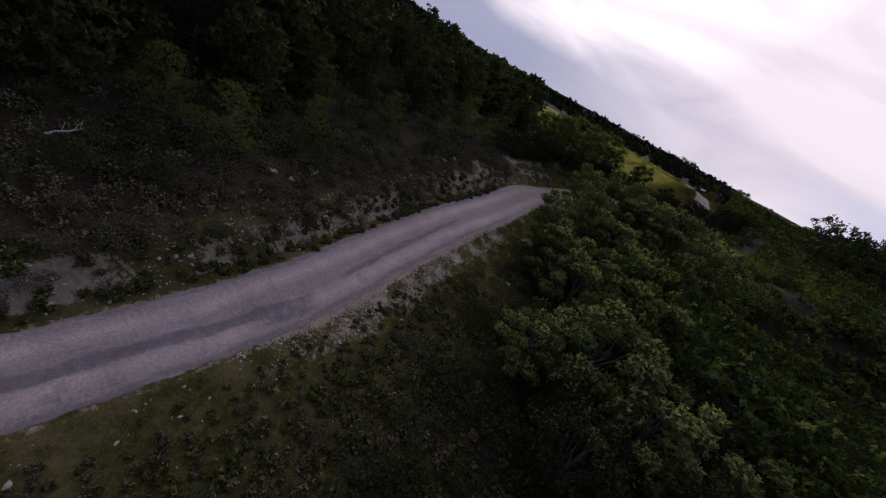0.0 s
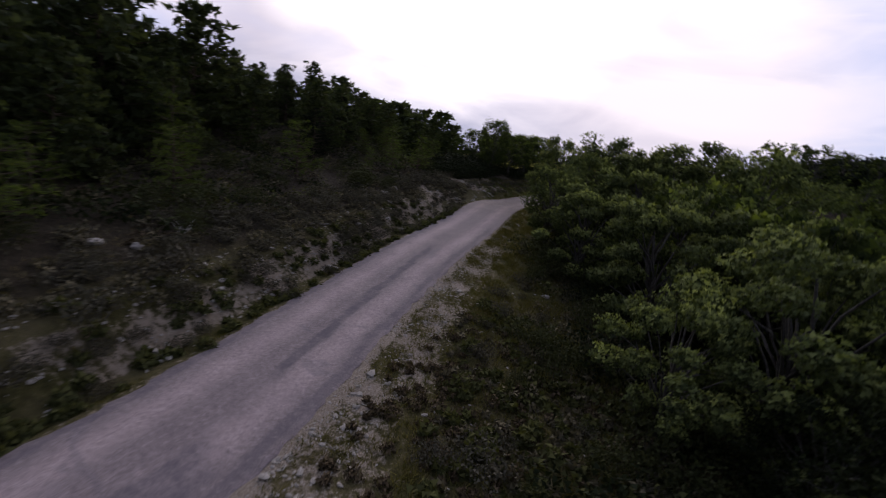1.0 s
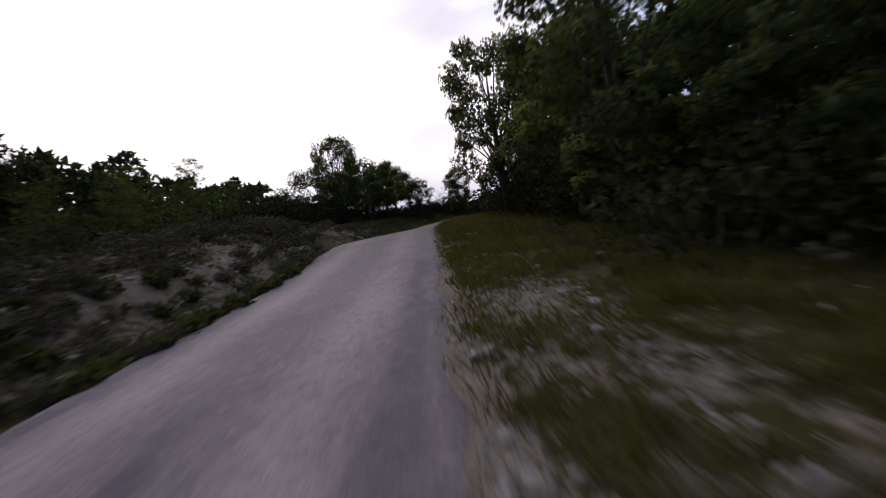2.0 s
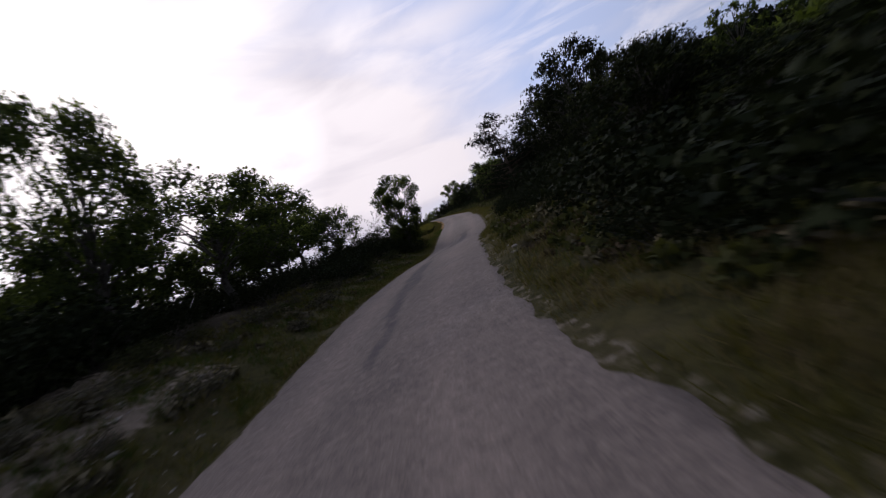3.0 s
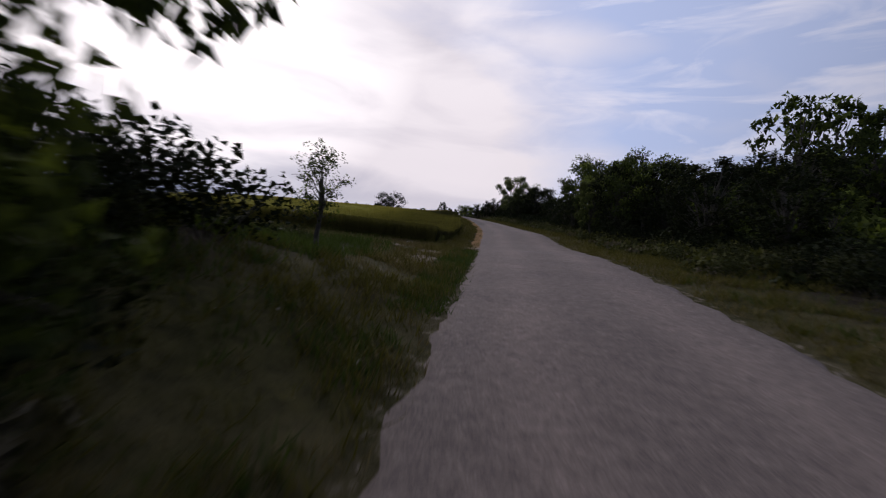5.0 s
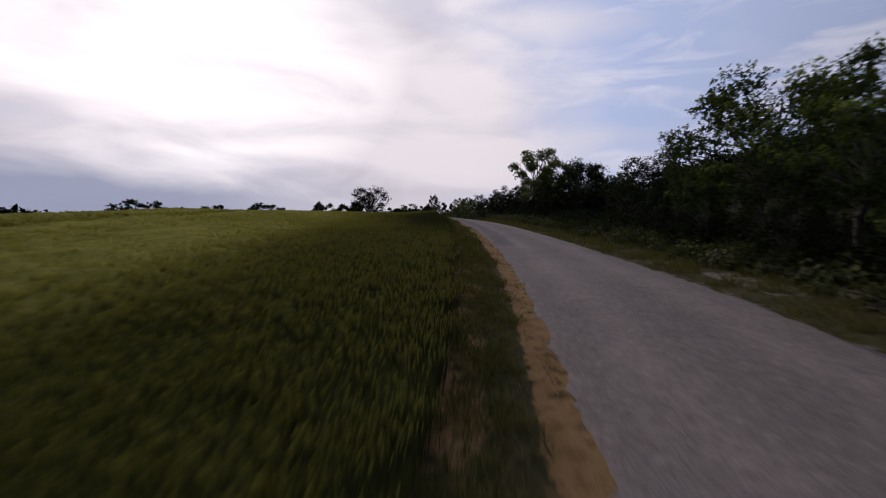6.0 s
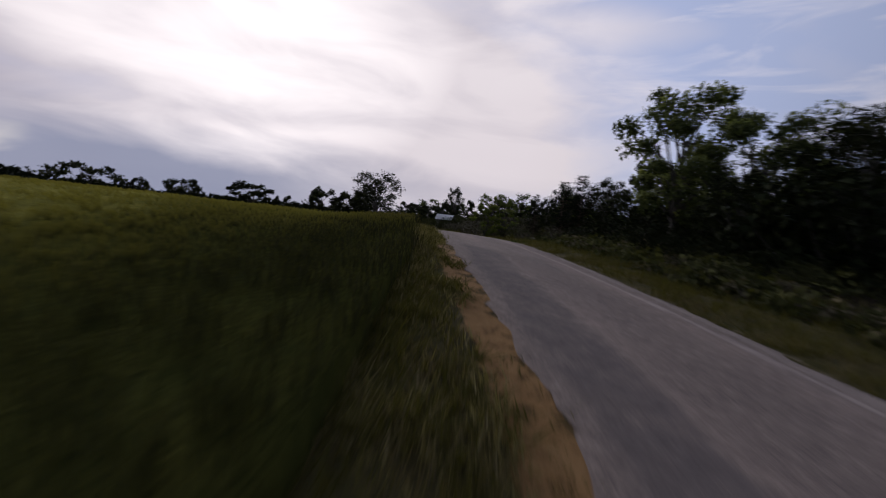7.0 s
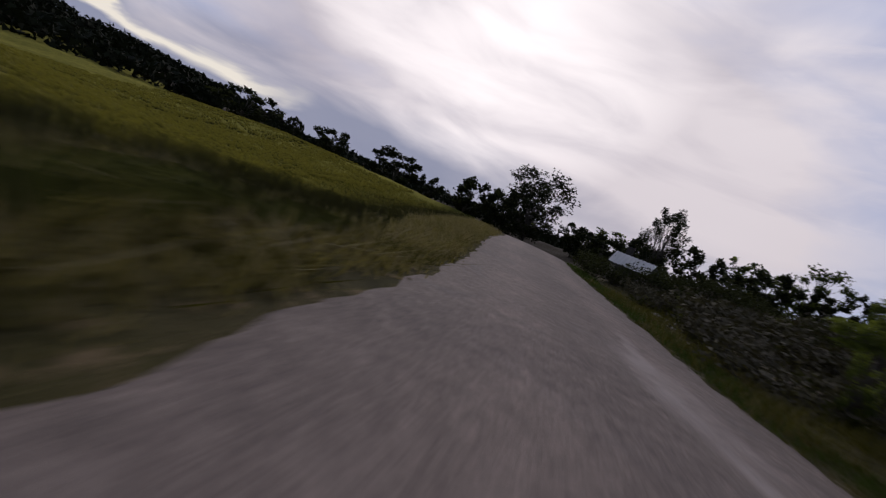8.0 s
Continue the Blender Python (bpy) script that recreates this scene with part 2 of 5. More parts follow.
LUSH = leaf_mat("lush_grass", (0.028, 0.046, 0.012), (0.085, 0.118, 0.030), 0.25)
BROWN_LEAF = leaf_mat("heath_leaf", (0.014, 0.011, 0.007), (0.070, 0.052, 0.033), 0.1, (2.6, 2.5, 2.2))
STRAW = leaf_mat("dry_grass", (0.085, 0.066, 0.032), (0.215, 0.172, 0.090), 0.2)
BLEACHED = leaf_mat("bleached_grass", (0.125, 0.100, 0.048), (0.330, 0.270, 0.140), 0.25, (1.4, 1.4, 1.4))
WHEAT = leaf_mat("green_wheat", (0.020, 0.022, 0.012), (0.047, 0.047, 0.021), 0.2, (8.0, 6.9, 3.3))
FAR_PINE = leaf_mat("hillside_pine_needle", (0.018, 0.025, 0.012), (0.080, 0.094, 0.038), 0.26)
BARK = bark_mat("grey_oak_bark", (0.030, 0.026, 0.022), (0.11, 0.10, 0.085))
PINE_BARK = bark_mat("pine_bark", (0.035, 0.024, 0.018), (0.12, 0.085, 0.06))
DEADWOOD = bark_mat("bleached_deadwood", (0.20, 0.18, 0.16), (0.48, 0.45, 0.42))
STONE = stone_mat()


# ---- the lie of the land: the road's line, and the ground to both sides of it ----
ROAD_Y0, ROAD_STEP = -56.0, 8.0
ROAD_X = [6.00, 7.00, 6.43, 5.25, 2.88, 0.95, -0.45, -1.70, -2.08, -1.36, -0.24, 1.39, 2.51, 3.42, 4.11, 4.79, 4.97, 4.44, 2.80, 1.23, -1.47, -4.60, -7.30, -11.50, -17.00, -24.00, -32.00, -41.00]
ROAD_Z = [-3.71, -3.70, -3.69, -3.54, -3.52, -3.13, -2.66, -1.86, -1.85, -1.43, -1.38, -1.39, -0.63, -0.07, 0.18, 0.82, 1.31, 1.95, 2.67, 2.84, 2.50, 2.55, 2.50, 2.00, 1.40, 0.80, 0.30, -0.20]
ROAD_TILT = [0.01, 0.01, 0.01, -0.00, 0.01, 0.01, 0.01, 0.01, 0.05, 0.07, 0.06, 0.04, 0.03, 0.04, 0.05, 0.04, 0.00, -0.06, -0.10, -0.05, -0.00, -0.01, -0.01, -0.00, -0.00, 0.00, 0.00, 0.01]
ROAD_W = [3.11, 3.34, 3.62, 3.92, 4.15, 4.39, 4.51, 4.51, 4.43, 4.37, 4.31, 4.29, 4.30, 4.31, 4.31, 4.24, 4.08, 3.88, 3.74, 3.65, 3.62, 3.40, 3.10, 3.10, 3.80, 3.79, 3.78, 3.77]



def along(table, y):
    """A smooth reading of one of the road's tables at y."""
    a = np.asarray(table)
    k = len(a)
    u = np.clip((np.asarray(y, float) - ROAD_Y0) / ROAD_STEP, 0.0, k - 1.001)
    i = u.astype(int)
    f = u - i
    p0, p1, p2, p3 = a[np.maximum(i - 1, 0)], a[i], a[np.minimum(i + 1, k - 1)], a[np.minimum(i + 2, k - 1)]
    return 0.5 * (2 * p1 + (p2 - p0) * f + (2 * p0 - 5 * p1 + 4 * p2 - p3) * f**2 + (3 * p1 - p0 - 3 * p2 + p3) * f**3)


def step(a, b, v):
    s = np.clip((np.asarray(v, float) - a) / (b - a), 0, 1)
    return s * s * (3 - 2 * s)


def ripple(x, y, size, seed=0.0):
    """Cheap smooth unevenness, about -1 to 1."""
    x, y = x / size + seed, y / size - seed * 1.7
    return (np.sin(x * 1.1 + 1.7 * np.sin(y * 0.7 + seed)) + np.sin(y * 1.3 + 1.4 * np.sin(x * 0.9)) + np.sin((x + y) * 2.1 + np.sin(x * 1.7))) / 3


def road_slope(y):
    return (along(ROAD_X, np.asarray(y) + 0.5) - along(ROAD_X, np.asarray(y) - 0.5))


def half(y):
    """Half the asphalt's width."""
    return along(ROAD_W, y) / 2


def land(x, y):
    """The ground's height, and how far it lies from the road's middle (to the right positive)."""
    x, y = np.asarray(x, float), np.asarray(y, float)
    yc = np.clip(y, -56, 159)
    u = (x - along(ROAD_X, yc)) / np.sqrt(1 + road_slope(yc) ** 2)
    z = along(ROAD_Z, yc) + along(ROAD_TILT, yc) * np.clip(u, -2.6, 2.6)
    dl, dr = np.maximum(-u - half(yc), 0), np.maximum(u - half(yc), 0)
    # left: cut bank and wooded hillside, then a lower grass bank with trees on it, then the field
    hill = -0.12 * step(0, 0.4, dl) * (1 - step(0.6, 1.2, dl)) + 1.15 * step(0.7, 2.6, dl) + 0.16 * np.maximum(dl - 2.5, 0) - 0.10 * np.maximum(dl - 40, 0)
    knoll = 0.05 * step(0, 0.5, dl) + 0.36 * np.maximum(dl - 1.0, 0) - 0.29 * np.maximum(dl - 5.0, 0) - 0.32 * np.maximum(dl - 13, 0) + 0.22 * np.maximum(dl - 45, 0)
    tip = 0.032 - 0.032 * step(70, 95, y) - 0.035 * step(96, 107, y) + 0.035 * step(109, 120, y)
    field = 0.06 * step(0, 1.0, dl) - (0.22 * step(70, 86, y) + 0.16 * step(90, 100, y)) * (1 - step(112, 122, y)) * step(0.6, 3.6, dl) + tip * np.clip(dl - 1.0, 0, 17) - 0.055 * np.maximum(dl - 20, 0) + 0.055 * np.maximum(dl - 95, 0)
    a, b = step(8, 15, y), step(39, 47, y)
    left = hill * (1 - a) + knoll * a * (1 - b) + field * b
    # right: verge and gentle slope down, then a low bank under dark trees, then level scrub
    fall = 0.05 * step(0, 0.6, dr) - 0.13 * np.maximum(dr - 2.6, 0) + 0.10 * np.maximum(dr - 24, 0)
    bank = 0.06 * step(0, 0.5, dr) + 0.26 * np.maximum(dr - 0.6, 0) - 0.16 * np.maximum(dr - 5, 0) - 0.10 * np.maximum(dr - 25, 0)
    scrub = 0.06 * step(0, 0.6, dr) + 0.07 * np.maximum(dr - 1.8, 0) - 0.07 * np.maximum(dr - 20, 0)
    slope = 0.03 * step(0, 0.6, dr) + 0.17 * np.maximum(dr - 1.4, 0) - 0.17 * np.maximum(dr - 14, 0)
    c, d, e = step(8, 20, y), step(30, 46, y), step(94, 104, y)
    right = fall * (1 - c) + bank * c * (1 - d) + scrub * d * (1 - e) + slope * e
    off = np.maximum(dl, dr)
    rough = step(0.1, 2.5, off) * (0.05 * ripple(x, y, 0.5) + 0.09 * ripple(x, y, 1.7, 3.0)) + step(6, 30, off) * 0.5 * ripple(x, y, 14, 5.0)
    calm = 1 - 0.8 * b * (u < 0)
    far = np.hypot(np.maximum(np.abs(x) - 160, 0), np.maximum(np.abs(y - 60) - 200, 0))
    knob = 11 * np.exp(-(((x + 205) / 70) ** 2) - ((y - 135) / 100) ** 2)
    knob = knob + 18 * np.exp(-(((x + 390) / 120) ** 2) - ((y - 235) / 85) ** 2)
    knob = (knob + 7 * np.exp(-(((x - 82) / 38) ** 2) - ((y - 95) / 55) ** 2) + 3.4 * np.exp(-(((x - 46) / 19) ** 2) - ((y - 88) / 45) ** 2)) * step(12, 45, off)
    return z + left + right + knob + rough * calm - 0.012 * np.minimum(far, 900) - 0.03 * step(-0.3, 0.3, off - 0.02), u


def land_z(x, y):
    return float(land(x, y)[0])


def spaced(start, end, first, grow, most):
    out, s = [start], first
    while out[-1] < end:
        out.append(out[-1] + s)
        s = min(s * grow, most)
    return out


def grid_mesh(name, xs, ys, zs, mat, attrs=()):
    """A sheet over a grid of places (rows by columns)."""
    rows, cols = xs.shape
    verts = np.stack([xs, ys, zs], -1).reshape(-1, 3)
    i = np.arange(rows * cols).reshape(rows, cols)
    faces = np.stack([i[:-1, :-1], i[:-1, 1:], i[1:, 1:], i[1:, :-1]], -1).reshape(-1, 4)
    me = bpy.data.meshes.new(name)
    me.from_pydata(verts.tolist(), [], faces.tolist())
    for key, value in attrs:
        me.attributes.new(key, "FLOAT", "POINT").data.foreach_set("value", np.ascontiguousarray(value, dtype=np.float32).ravel())
    me.polygons.foreach_set("use_smooth", np.ones(len(me.polygons), dtype=bool))
    me.materials.append(mat)
    return new(name, me)


def soil_amount(y, u, x):
    """Where bare earth shows: the cut bank, its scar, the headland of the field, small scars to the right."""
    h = half(np.clip(y, -56, 159))
    dl, dr = np.maximum(-u - h, 0), np.maximum(u - h, 0)
    strip = step(0.45, 0.9, dl) * (1 - step(1.7, 2.5, dl)) * (1 - step(-3, 2, y)) * np.clip(0.55 + 0.36 * ripple(x, y, 1.5, 7.0) + 0.30 * ripple(x, y, 0.5, 1.0), 0, 1)
    scarp = step(1.3, 2.0, dl) * (1 - step(3.4, 4.8, dl)) * step(-17, -13, y) * (1 - step(-3, 0, y)) * np.clip(0.42 + 0.50 * ripple(x, y, 1.6, 2.0), 0, 0.9)
    scar = step(1.3, 1.9, dl) * (1 - step(4.4, 5.6, dl)) * step(1.5, 3.5, y) * (1 - step(12, 14, y)) * np.clip(0.72 + 0.3 * ripple(x, y, 0.9, 5.0), 0, 0.9)
    head = np.clip(0.62 + 0.5 * ripple(x, y, 0.8, 6.0), 0, 1) * step(0.4, 0.8, dl) * (1 - step(1.6, 2.6, dl)) * step(44, 45.5, y) * (1 - step(47.8, 49, y)) + step(0.9, 1.6, dl) * (1 - step(14, 18, dl)) * step(48.8, 49.8, y) * (1 - step(51.3, 52.2, y)) * 0.86
    tread = np.clip(0.60 + 0.32 * ripple(x, y, 0.6, 4.0), 0, 1) * step(0.65, 1.0, dl) * (1 - step(1.6, 2.0, dl)) * step(44, 50, y) * (1 - step(74, 82, y)) + np.clip(0.36 + 0.34 * ripple(x, y, 0.6, 4.0), 0, 1) * step(0.2, 0.5, dl) * (1 - step(1.1, 1.5, dl)) * step(82, 90, y)
    edge = 0.66 * step(-0.2, 0.05, dl) * (1 - step(0.34 - 0.20 * step(84, 92, y), 0.62 - 0.30 * step(84, 92, y), dl)) * step(48, 54, y) * (1 - 0.36 * step(84, 92, y)) * (u < 0)
    rscar = step(0.8, 1.2, dr) * (1 - step(1.7, 2.2, dr)) * step(14.2, 15.0, y) * (1 - step(16.0, 17.0, y)) * np.clip(0.78 + 0.30 * ripple(x, y, 0.4, 2.0), 0, 1)
    rspot = step(0.5, 0.8, dr) * (1 - step(1.5, 2.0, dr)) * step(64.5, 65.2, y) * (1 - step(67.2, 68, y)) * 0.95
    low = step(1.5, 2.0, dr) * (1 - step(2.8, 3.4, dr)) * step(106.4, 107.2, y) * (1 - step(109, 110, y)) * 0.95
    return np.clip(strip + scarp + scar + head + tread + edge + rscar + rspot + low, 0, 1)


def build_ground():
    pos = spaced(0.0, 2600, 0.2, 1.055, 400)
    gap = np.array([-v for v in reversed(pos)] + [0.0] + pos)
    sign = np.array([-1.0] * len(pos) + [0.0] + [1.0] * len(pos))
    fwd = np.arange(-62, 150, 0.55)
    ys = np.concatenate([[-62 - v for v in reversed(spaced(0.6, 2200, 0.8, 1.13, 400))], fwd, [fwd[-1] + v for v in spaced(0.5, 3200, 0.7, 1.10, 400)]])
    yy, gg = np.meshgrid(ys, gap, indexing="ij")
    ss = np.broadcast_to(sign, gg.shape)
    yc = np.clip(yy, -56, 159)
    uu = gg + ss * (half(yc) - 0.08)
    xx = along(ROAD_X, yc) + uu * np.sqrt(1 + road_slope(yc) ** 2)
    zz, u = land(xx, yy)
    zz = zz - 0.10 * (np.abs(uu) < 1.0)
    dl, dr = np.maximum(-u - half(yc), 0), np.maximum(u - half(yc), 0)
    gravel = ((u > 0) * step(-0.3, 0.1, dr) * (1 - step(0.9, 2.6, dr)) * step(-38, -30, yy) * (1 - step(-14, -4, yy)) * np.clip(0.45 + 0.32 * ripple(xx, yy, 0.7, 3.0), 0, 1)
              + 0.26 * step(0, 2, dr) * (1 - step(3, 7, dr)) * (1 - step(-14, -6, yy))
              + 0.42 * (1 - step(0.1, 0.4, np.minimum(np.where((u < 0) & (yy < 46), dl, 9), np.where(u > 0, dr, 9)))))
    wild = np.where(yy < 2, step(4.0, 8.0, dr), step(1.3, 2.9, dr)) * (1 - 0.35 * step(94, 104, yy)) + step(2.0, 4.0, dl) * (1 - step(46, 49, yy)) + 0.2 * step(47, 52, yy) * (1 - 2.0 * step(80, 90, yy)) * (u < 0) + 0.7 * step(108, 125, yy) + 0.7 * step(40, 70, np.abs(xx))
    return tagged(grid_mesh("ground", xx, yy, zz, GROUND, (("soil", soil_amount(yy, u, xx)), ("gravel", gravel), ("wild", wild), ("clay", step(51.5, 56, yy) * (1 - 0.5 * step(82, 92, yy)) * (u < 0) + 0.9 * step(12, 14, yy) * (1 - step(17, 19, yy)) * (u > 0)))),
                  "dry grassy hillside ground with bare pale earth and stones", "ground", kind="structure")


def patch(y, w, y0, y1, w0, w1, soft=0.25):
    """A soft-edged stretch of the asphalt whose middle runs from w0 at y0 to w1 at y1."""
    f = np.clip((y - y0) / (y1 - y0), 0, 1)
    mid = w0 + (w1 - w0) * f
    return step(y0 - 0.6, y0 + 0.6, y) * (1 - step(y1 - 0.6, y1 + 0.6, y)) * (1 - step(soft * 0.75, soft * 1.25, np.abs(w - mid)))


def build_road():
    ys = np.arange(-56, 159, 0.3)
    us = np.linspace(-1, 1, 41)
    yy, uu = np.meshgrid(ys, us, indexing="ij")
    ragged = 1 + (np.abs(uu) > 0.93) * (0.05 * ripple(yy * 0 + uu * 9, yy, 0.33) + 0.035 * ripple(uu * 5, yy, 0.12, 2.0))
    w = uu * half(yy) * ragged
    slope = np.sqrt(1 + road_slope(yy) ** 2)
    xx = along(ROAD_X, yy) + w * slope
    zz = along(ROAD_Z, yy) + along(ROAD_TILT, yy) * w + 0.035 * (1 - uu**2) + 0.006 * ripple(xx, yy, 0.9) - 0.05 * (np.abs(uu) > 0.99)
    wob = w + 0.12 * ripple(xx, yy, 0.8) + 0.05 * ripple(xx, yy, 0.25, 4.0)
    tar = (patch(yy, wob, -46, -31.5, -0.1, 0.7, 0.26) + patch(yy, wob, -34.5, -31.8, 0.7, 0.9, 0.5) + 0.8 * patch(yy, wob, -52, -6, -1.75, -1.95, 0.2) + 0.7 * patch(yy, wob, -52, -8, 1.6, 1.8, 0.16) + patch(yy, wob, -29, -15, 0.35, 0.1, 0.18)
           + patch(yy, wob, 14, 21, -0.2, -0.3, 0.3) + patch(yy, wob, 9, 15, -0.1, -0.2, 0.12) + patch(yy, wob, 31, 35.5, 0.2, 0.4, 0.25)
           + patch(yy, wob, 26.0, 27.4, 0.1, 0.6, 0.4) + patch(yy, wob, 22, 30, -0.5, -0.45, 0.12) + patch(yy, wob + 0.2 * (yy - 29.5) ** 2, 28.6, 30.3, 0.0, 0.2, 0.5) * 0.8
           + patch(yy, wob, 74, 88, -1.45, -1.1, 0.4) * 0.8)
    pale = (patch(yy, w, 78, 88, 1.6, 1.0, 0.07) + patch(yy, w, 88, 99, 1.0, 0.45, 0.05) + patch(yy, wob, 99, 104, 0.5, 0.7, 0.09)
            + 0.5 * patch(yy, wob, 74, 90, 1.75, 1.6, 0.12) + 0.6 * patch(yy, wob, 100.5, 103, 0.6, 0.7, 0.3))
    return tagged(grid_mesh("road", xx, yy, zz, ASPHALT, (("across", uu), ("wear", 1 - 0.62 * step(-8, 4, yy)), ("tar", np.clip(tar, 0, 1)), ("pale", np.clip(pale, 0, 1)))),
                  "narrow worn grey asphalt lane with pale wheel tracks and tar repairs", "road", kind="structure")


build_ground()
build_road()


# ---- plants ----
def mesh_of(name, verts, faces, mat, smooth=False, tips=None):
    me = bpy.data.meshes.new(name)
    me.from_pydata(np.asarray(verts).tolist(), [], faces if isinstance(faces, list) else faces.tolist())
    if tips is not None:                     # how far out and upward each leaf grows, for its younger, skylit colour
        me.attributes.new("tip", "FLOAT", "POINT").data.foreach_set("value", np.repeat(tips, len(verts) // len(tips)).astype(np.float32))
    if smooth:
        me.polygons.foreach_set("use_smooth", np.ones(len(me.polygons), dtype=bool))
    me.materials.append(mat)
    return me


def part(name, me, parent, label=""):
    ob = new(name, me)
    ob.parent = parent
    return tagged(ob, label)


def tube(points, radii, sides=7):
    """Vertices and faces of a tapered limb along the points."""
    verts, faces = [], []
    pts = [Vector(p) for p in points]
    for k, (p, r) in enumerate(zip(pts, radii)):
        d = (pts[min(k + 1, len(pts) - 1)] - pts[max(k - 1, 0)]).normalized()
        a = d.orthogonal().normalized()
        b = d.cross(a)
        for s in range(sides):
            ang = 2 * math.pi * s / sides
            verts.append(tuple(p + (a * math.cos(ang) + b * math.sin(ang)) * r))
        if k:
            o = (k - 1) * sides
            faces += [[o + s, o + (s + 1) % sides, o + sides + (s + 1) % sides, o + sides + s] for s in range(sides)]
    return verts, faces


def join(pieces):
    verts, faces = [], []
    for v, f in pieces:
        o = len(verts)
        verts += v
        faces += [[i + o for i in q] for q in f]
    return verts, faces


def leaves(rng, centres, ways, length, width, droop=0.25, simple=False, facing=None):
    """One kite-shaped leaf (or a simple three-cornered one) at each centre, pointing roughly along its way."""
    n = len(centres)
    w = ways + rng.normal(0, 0.45, (n, 3))
    w[:, 2] -= droop
    w /= np.linalg.norm(w, axis=1, keepdims=True)
    side = np.cross(w, rng.normal(0, 1, (n, 3)) if facing is None else facing + rng.normal(0, 0.30, (n, 3)))
    side /= np.linalg.norm(side, axis=1, keepdims=True) + 1e-9
    ln = length * rng.uniform(0.7, 1.3, (n, 1))
    wd = width * rng.uniform(0.7, 1.3, (n, 1))
    bend = np.cross(side, w) * ln * 0.12
    a, tip, mid = centres, centres + w * ln, centres + w * ln * 0.55 + bend
    if simple:
        low = centres + w * ln * 0.15
        return np.stack([low - side * wd * 1.15, low + side * wd * 1.15, tip], 1).reshape(-1, 3), np.arange(3 * n).reshape(-1, 3)
    verts = np.stack([a, mid + side * wd, tip, mid - side * wd], 1).reshape(-1, 3)
    return verts, np.arange(4 * n).reshape(-1, 4)


def limb(rng, start, end, r0, r1, sag=0.15, n=5):
    start, end = np.array(start), np.array(end)
    out = []
    for k in range(n):
        f = k / (n - 1)
        p = start + (end - start) * f
        p[2] += sag * math.sin(f * math.pi)
        if 0 < k < n - 1:
            p += rng.normal(0, 0.05, 3) * np.linalg.norm(end - start) * 0.6
        out.append(p)
    return tube(out, [r0 + (r1 - r0) * k / (n - 1) for k in range(n)], 6 if r0 > 0.10 else 4 if r0 > 0.03 else 3)


def make_oak(seed, height, spread, clumps, rosettes, low=0.28, leaf=0.15, mat=None, top_heavy=0.0, twigs=True, core=14, simple=None, tuft=(0.17, 0.32)):
    """A downy oak: forked trunk, crooked limbs and leaves in tufts with gaps between."""
    rng = np.random.default_rng(seed)
    simple = not twigs if simple is None else simple
    core = core * 2 if twigs else core
    tree = new("oak_tree")
    wood = []
    fork = np.array([rng.normal(0, 0.15), rng.normal(0, 0.15), height * low])
    wood.append(limb(rng, (0, 0, -0.3), fork, 0.035 * height, 0.024 * height, 0, 5))
    top = np.array([rng.normal(0, 0.12) * spread, rng.normal(0, 0.12) * spread, height * 0.86])
    wood.append(limb(rng, fork, top, 0.022 * height, 0.005 * height, 0, 5))
    cents, ways, tips, inner, inner_ways, faces_out = [], [], [], [], [], []
    for c in range(clumps):
        f = (c + 0.5) / clumps
        ang = c * 2.399 + rng.uniform(-0.4, 0.4)
        h = low + 0.06 + (0.92 - low) * f ** 0.9
        prof = math.sin(math.pi * min(max((h - low * 0.75) / (1.12 - low * 0.75), 0), 1)) ** 0.7 + top_heavy * (h - 0.5)
        rad = spread * prof * rng.uniform(0.45, 1.0)
        c0 = np.array([rad * math.cos(ang), rad * math.sin(ang), h * height])
        begin = fork + (top - fork) * rng.uniform(0.0, 0.75) * f
        mid = begin + (c0 - begin) * rng.uniform(0.35, 0.5) + np.array([0, 0, 0.04 * height])
        wood.append(limb(rng, begin, mid, 0.009 * height, 0.006 * height, 0.1, 4))
        wood.append(limb(rng, mid, c0, 0.006 * height, 0.002 * height, 0.05, 3))
        size = spread * rng.uniform(*tuft)
        lit_tone = rng.uniform(0.2, 1.6)
        n = int(rosettes / clumps * rng.uniform(0.6, 1.4))
        d = rng.normal(0, 1, (n, 3))
        d /= np.linalg.norm(d, axis=1, keepdims=True)
        far = rng.uniform(0.25, 1.05, (n, 1)) ** 0.6
        p = c0 + d * size * far * np.array([1.15, 1.15, 0.72])
        cents.append(np.repeat(p, 5, 0) + rng.normal(0, 0.03, (5 * n, 3)))
        ways.append(np.repeat(d * 0.25, 5, 0) + rng.normal(0, 0.8, (5 * n, 3)))
        faces_out.append(np.repeat(d + np.array([0, 0, 0.25]), 5, 0))
        # outer leaves facing up turn paler, sky light painted onto the clump tops
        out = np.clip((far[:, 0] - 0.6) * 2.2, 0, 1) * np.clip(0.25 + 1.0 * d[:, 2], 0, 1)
        tips.append(np.repeat(np.clip(out * lit_tone, 0, 1), 5))
        inner.append(c0 + rng.normal(0, 0.30, (core, 3)) * size * np.array([1.1, 1.1, 0.6]))
        inner_ways.append(rng.normal(0, 1, (core, 3)))
        for q in p[rng.permutation(n)[: max(2, n // 32)]] if twigs else ():
            wood.append(limb(rng, c0, q, 0.0028 * height, 0.0012 * height, 0.03, 3))
    v, f = join(wood)
    part("trunk", mesh_of("oak_trunk", v, f, BARK, True), tree, "grey forked oak trunk and limbs")
    v, f = leaves(rng, np.concatenate(cents), np.concatenate(ways), leaf, leaf * 0.38, 0.15, simple, np.concatenate(faces_out))
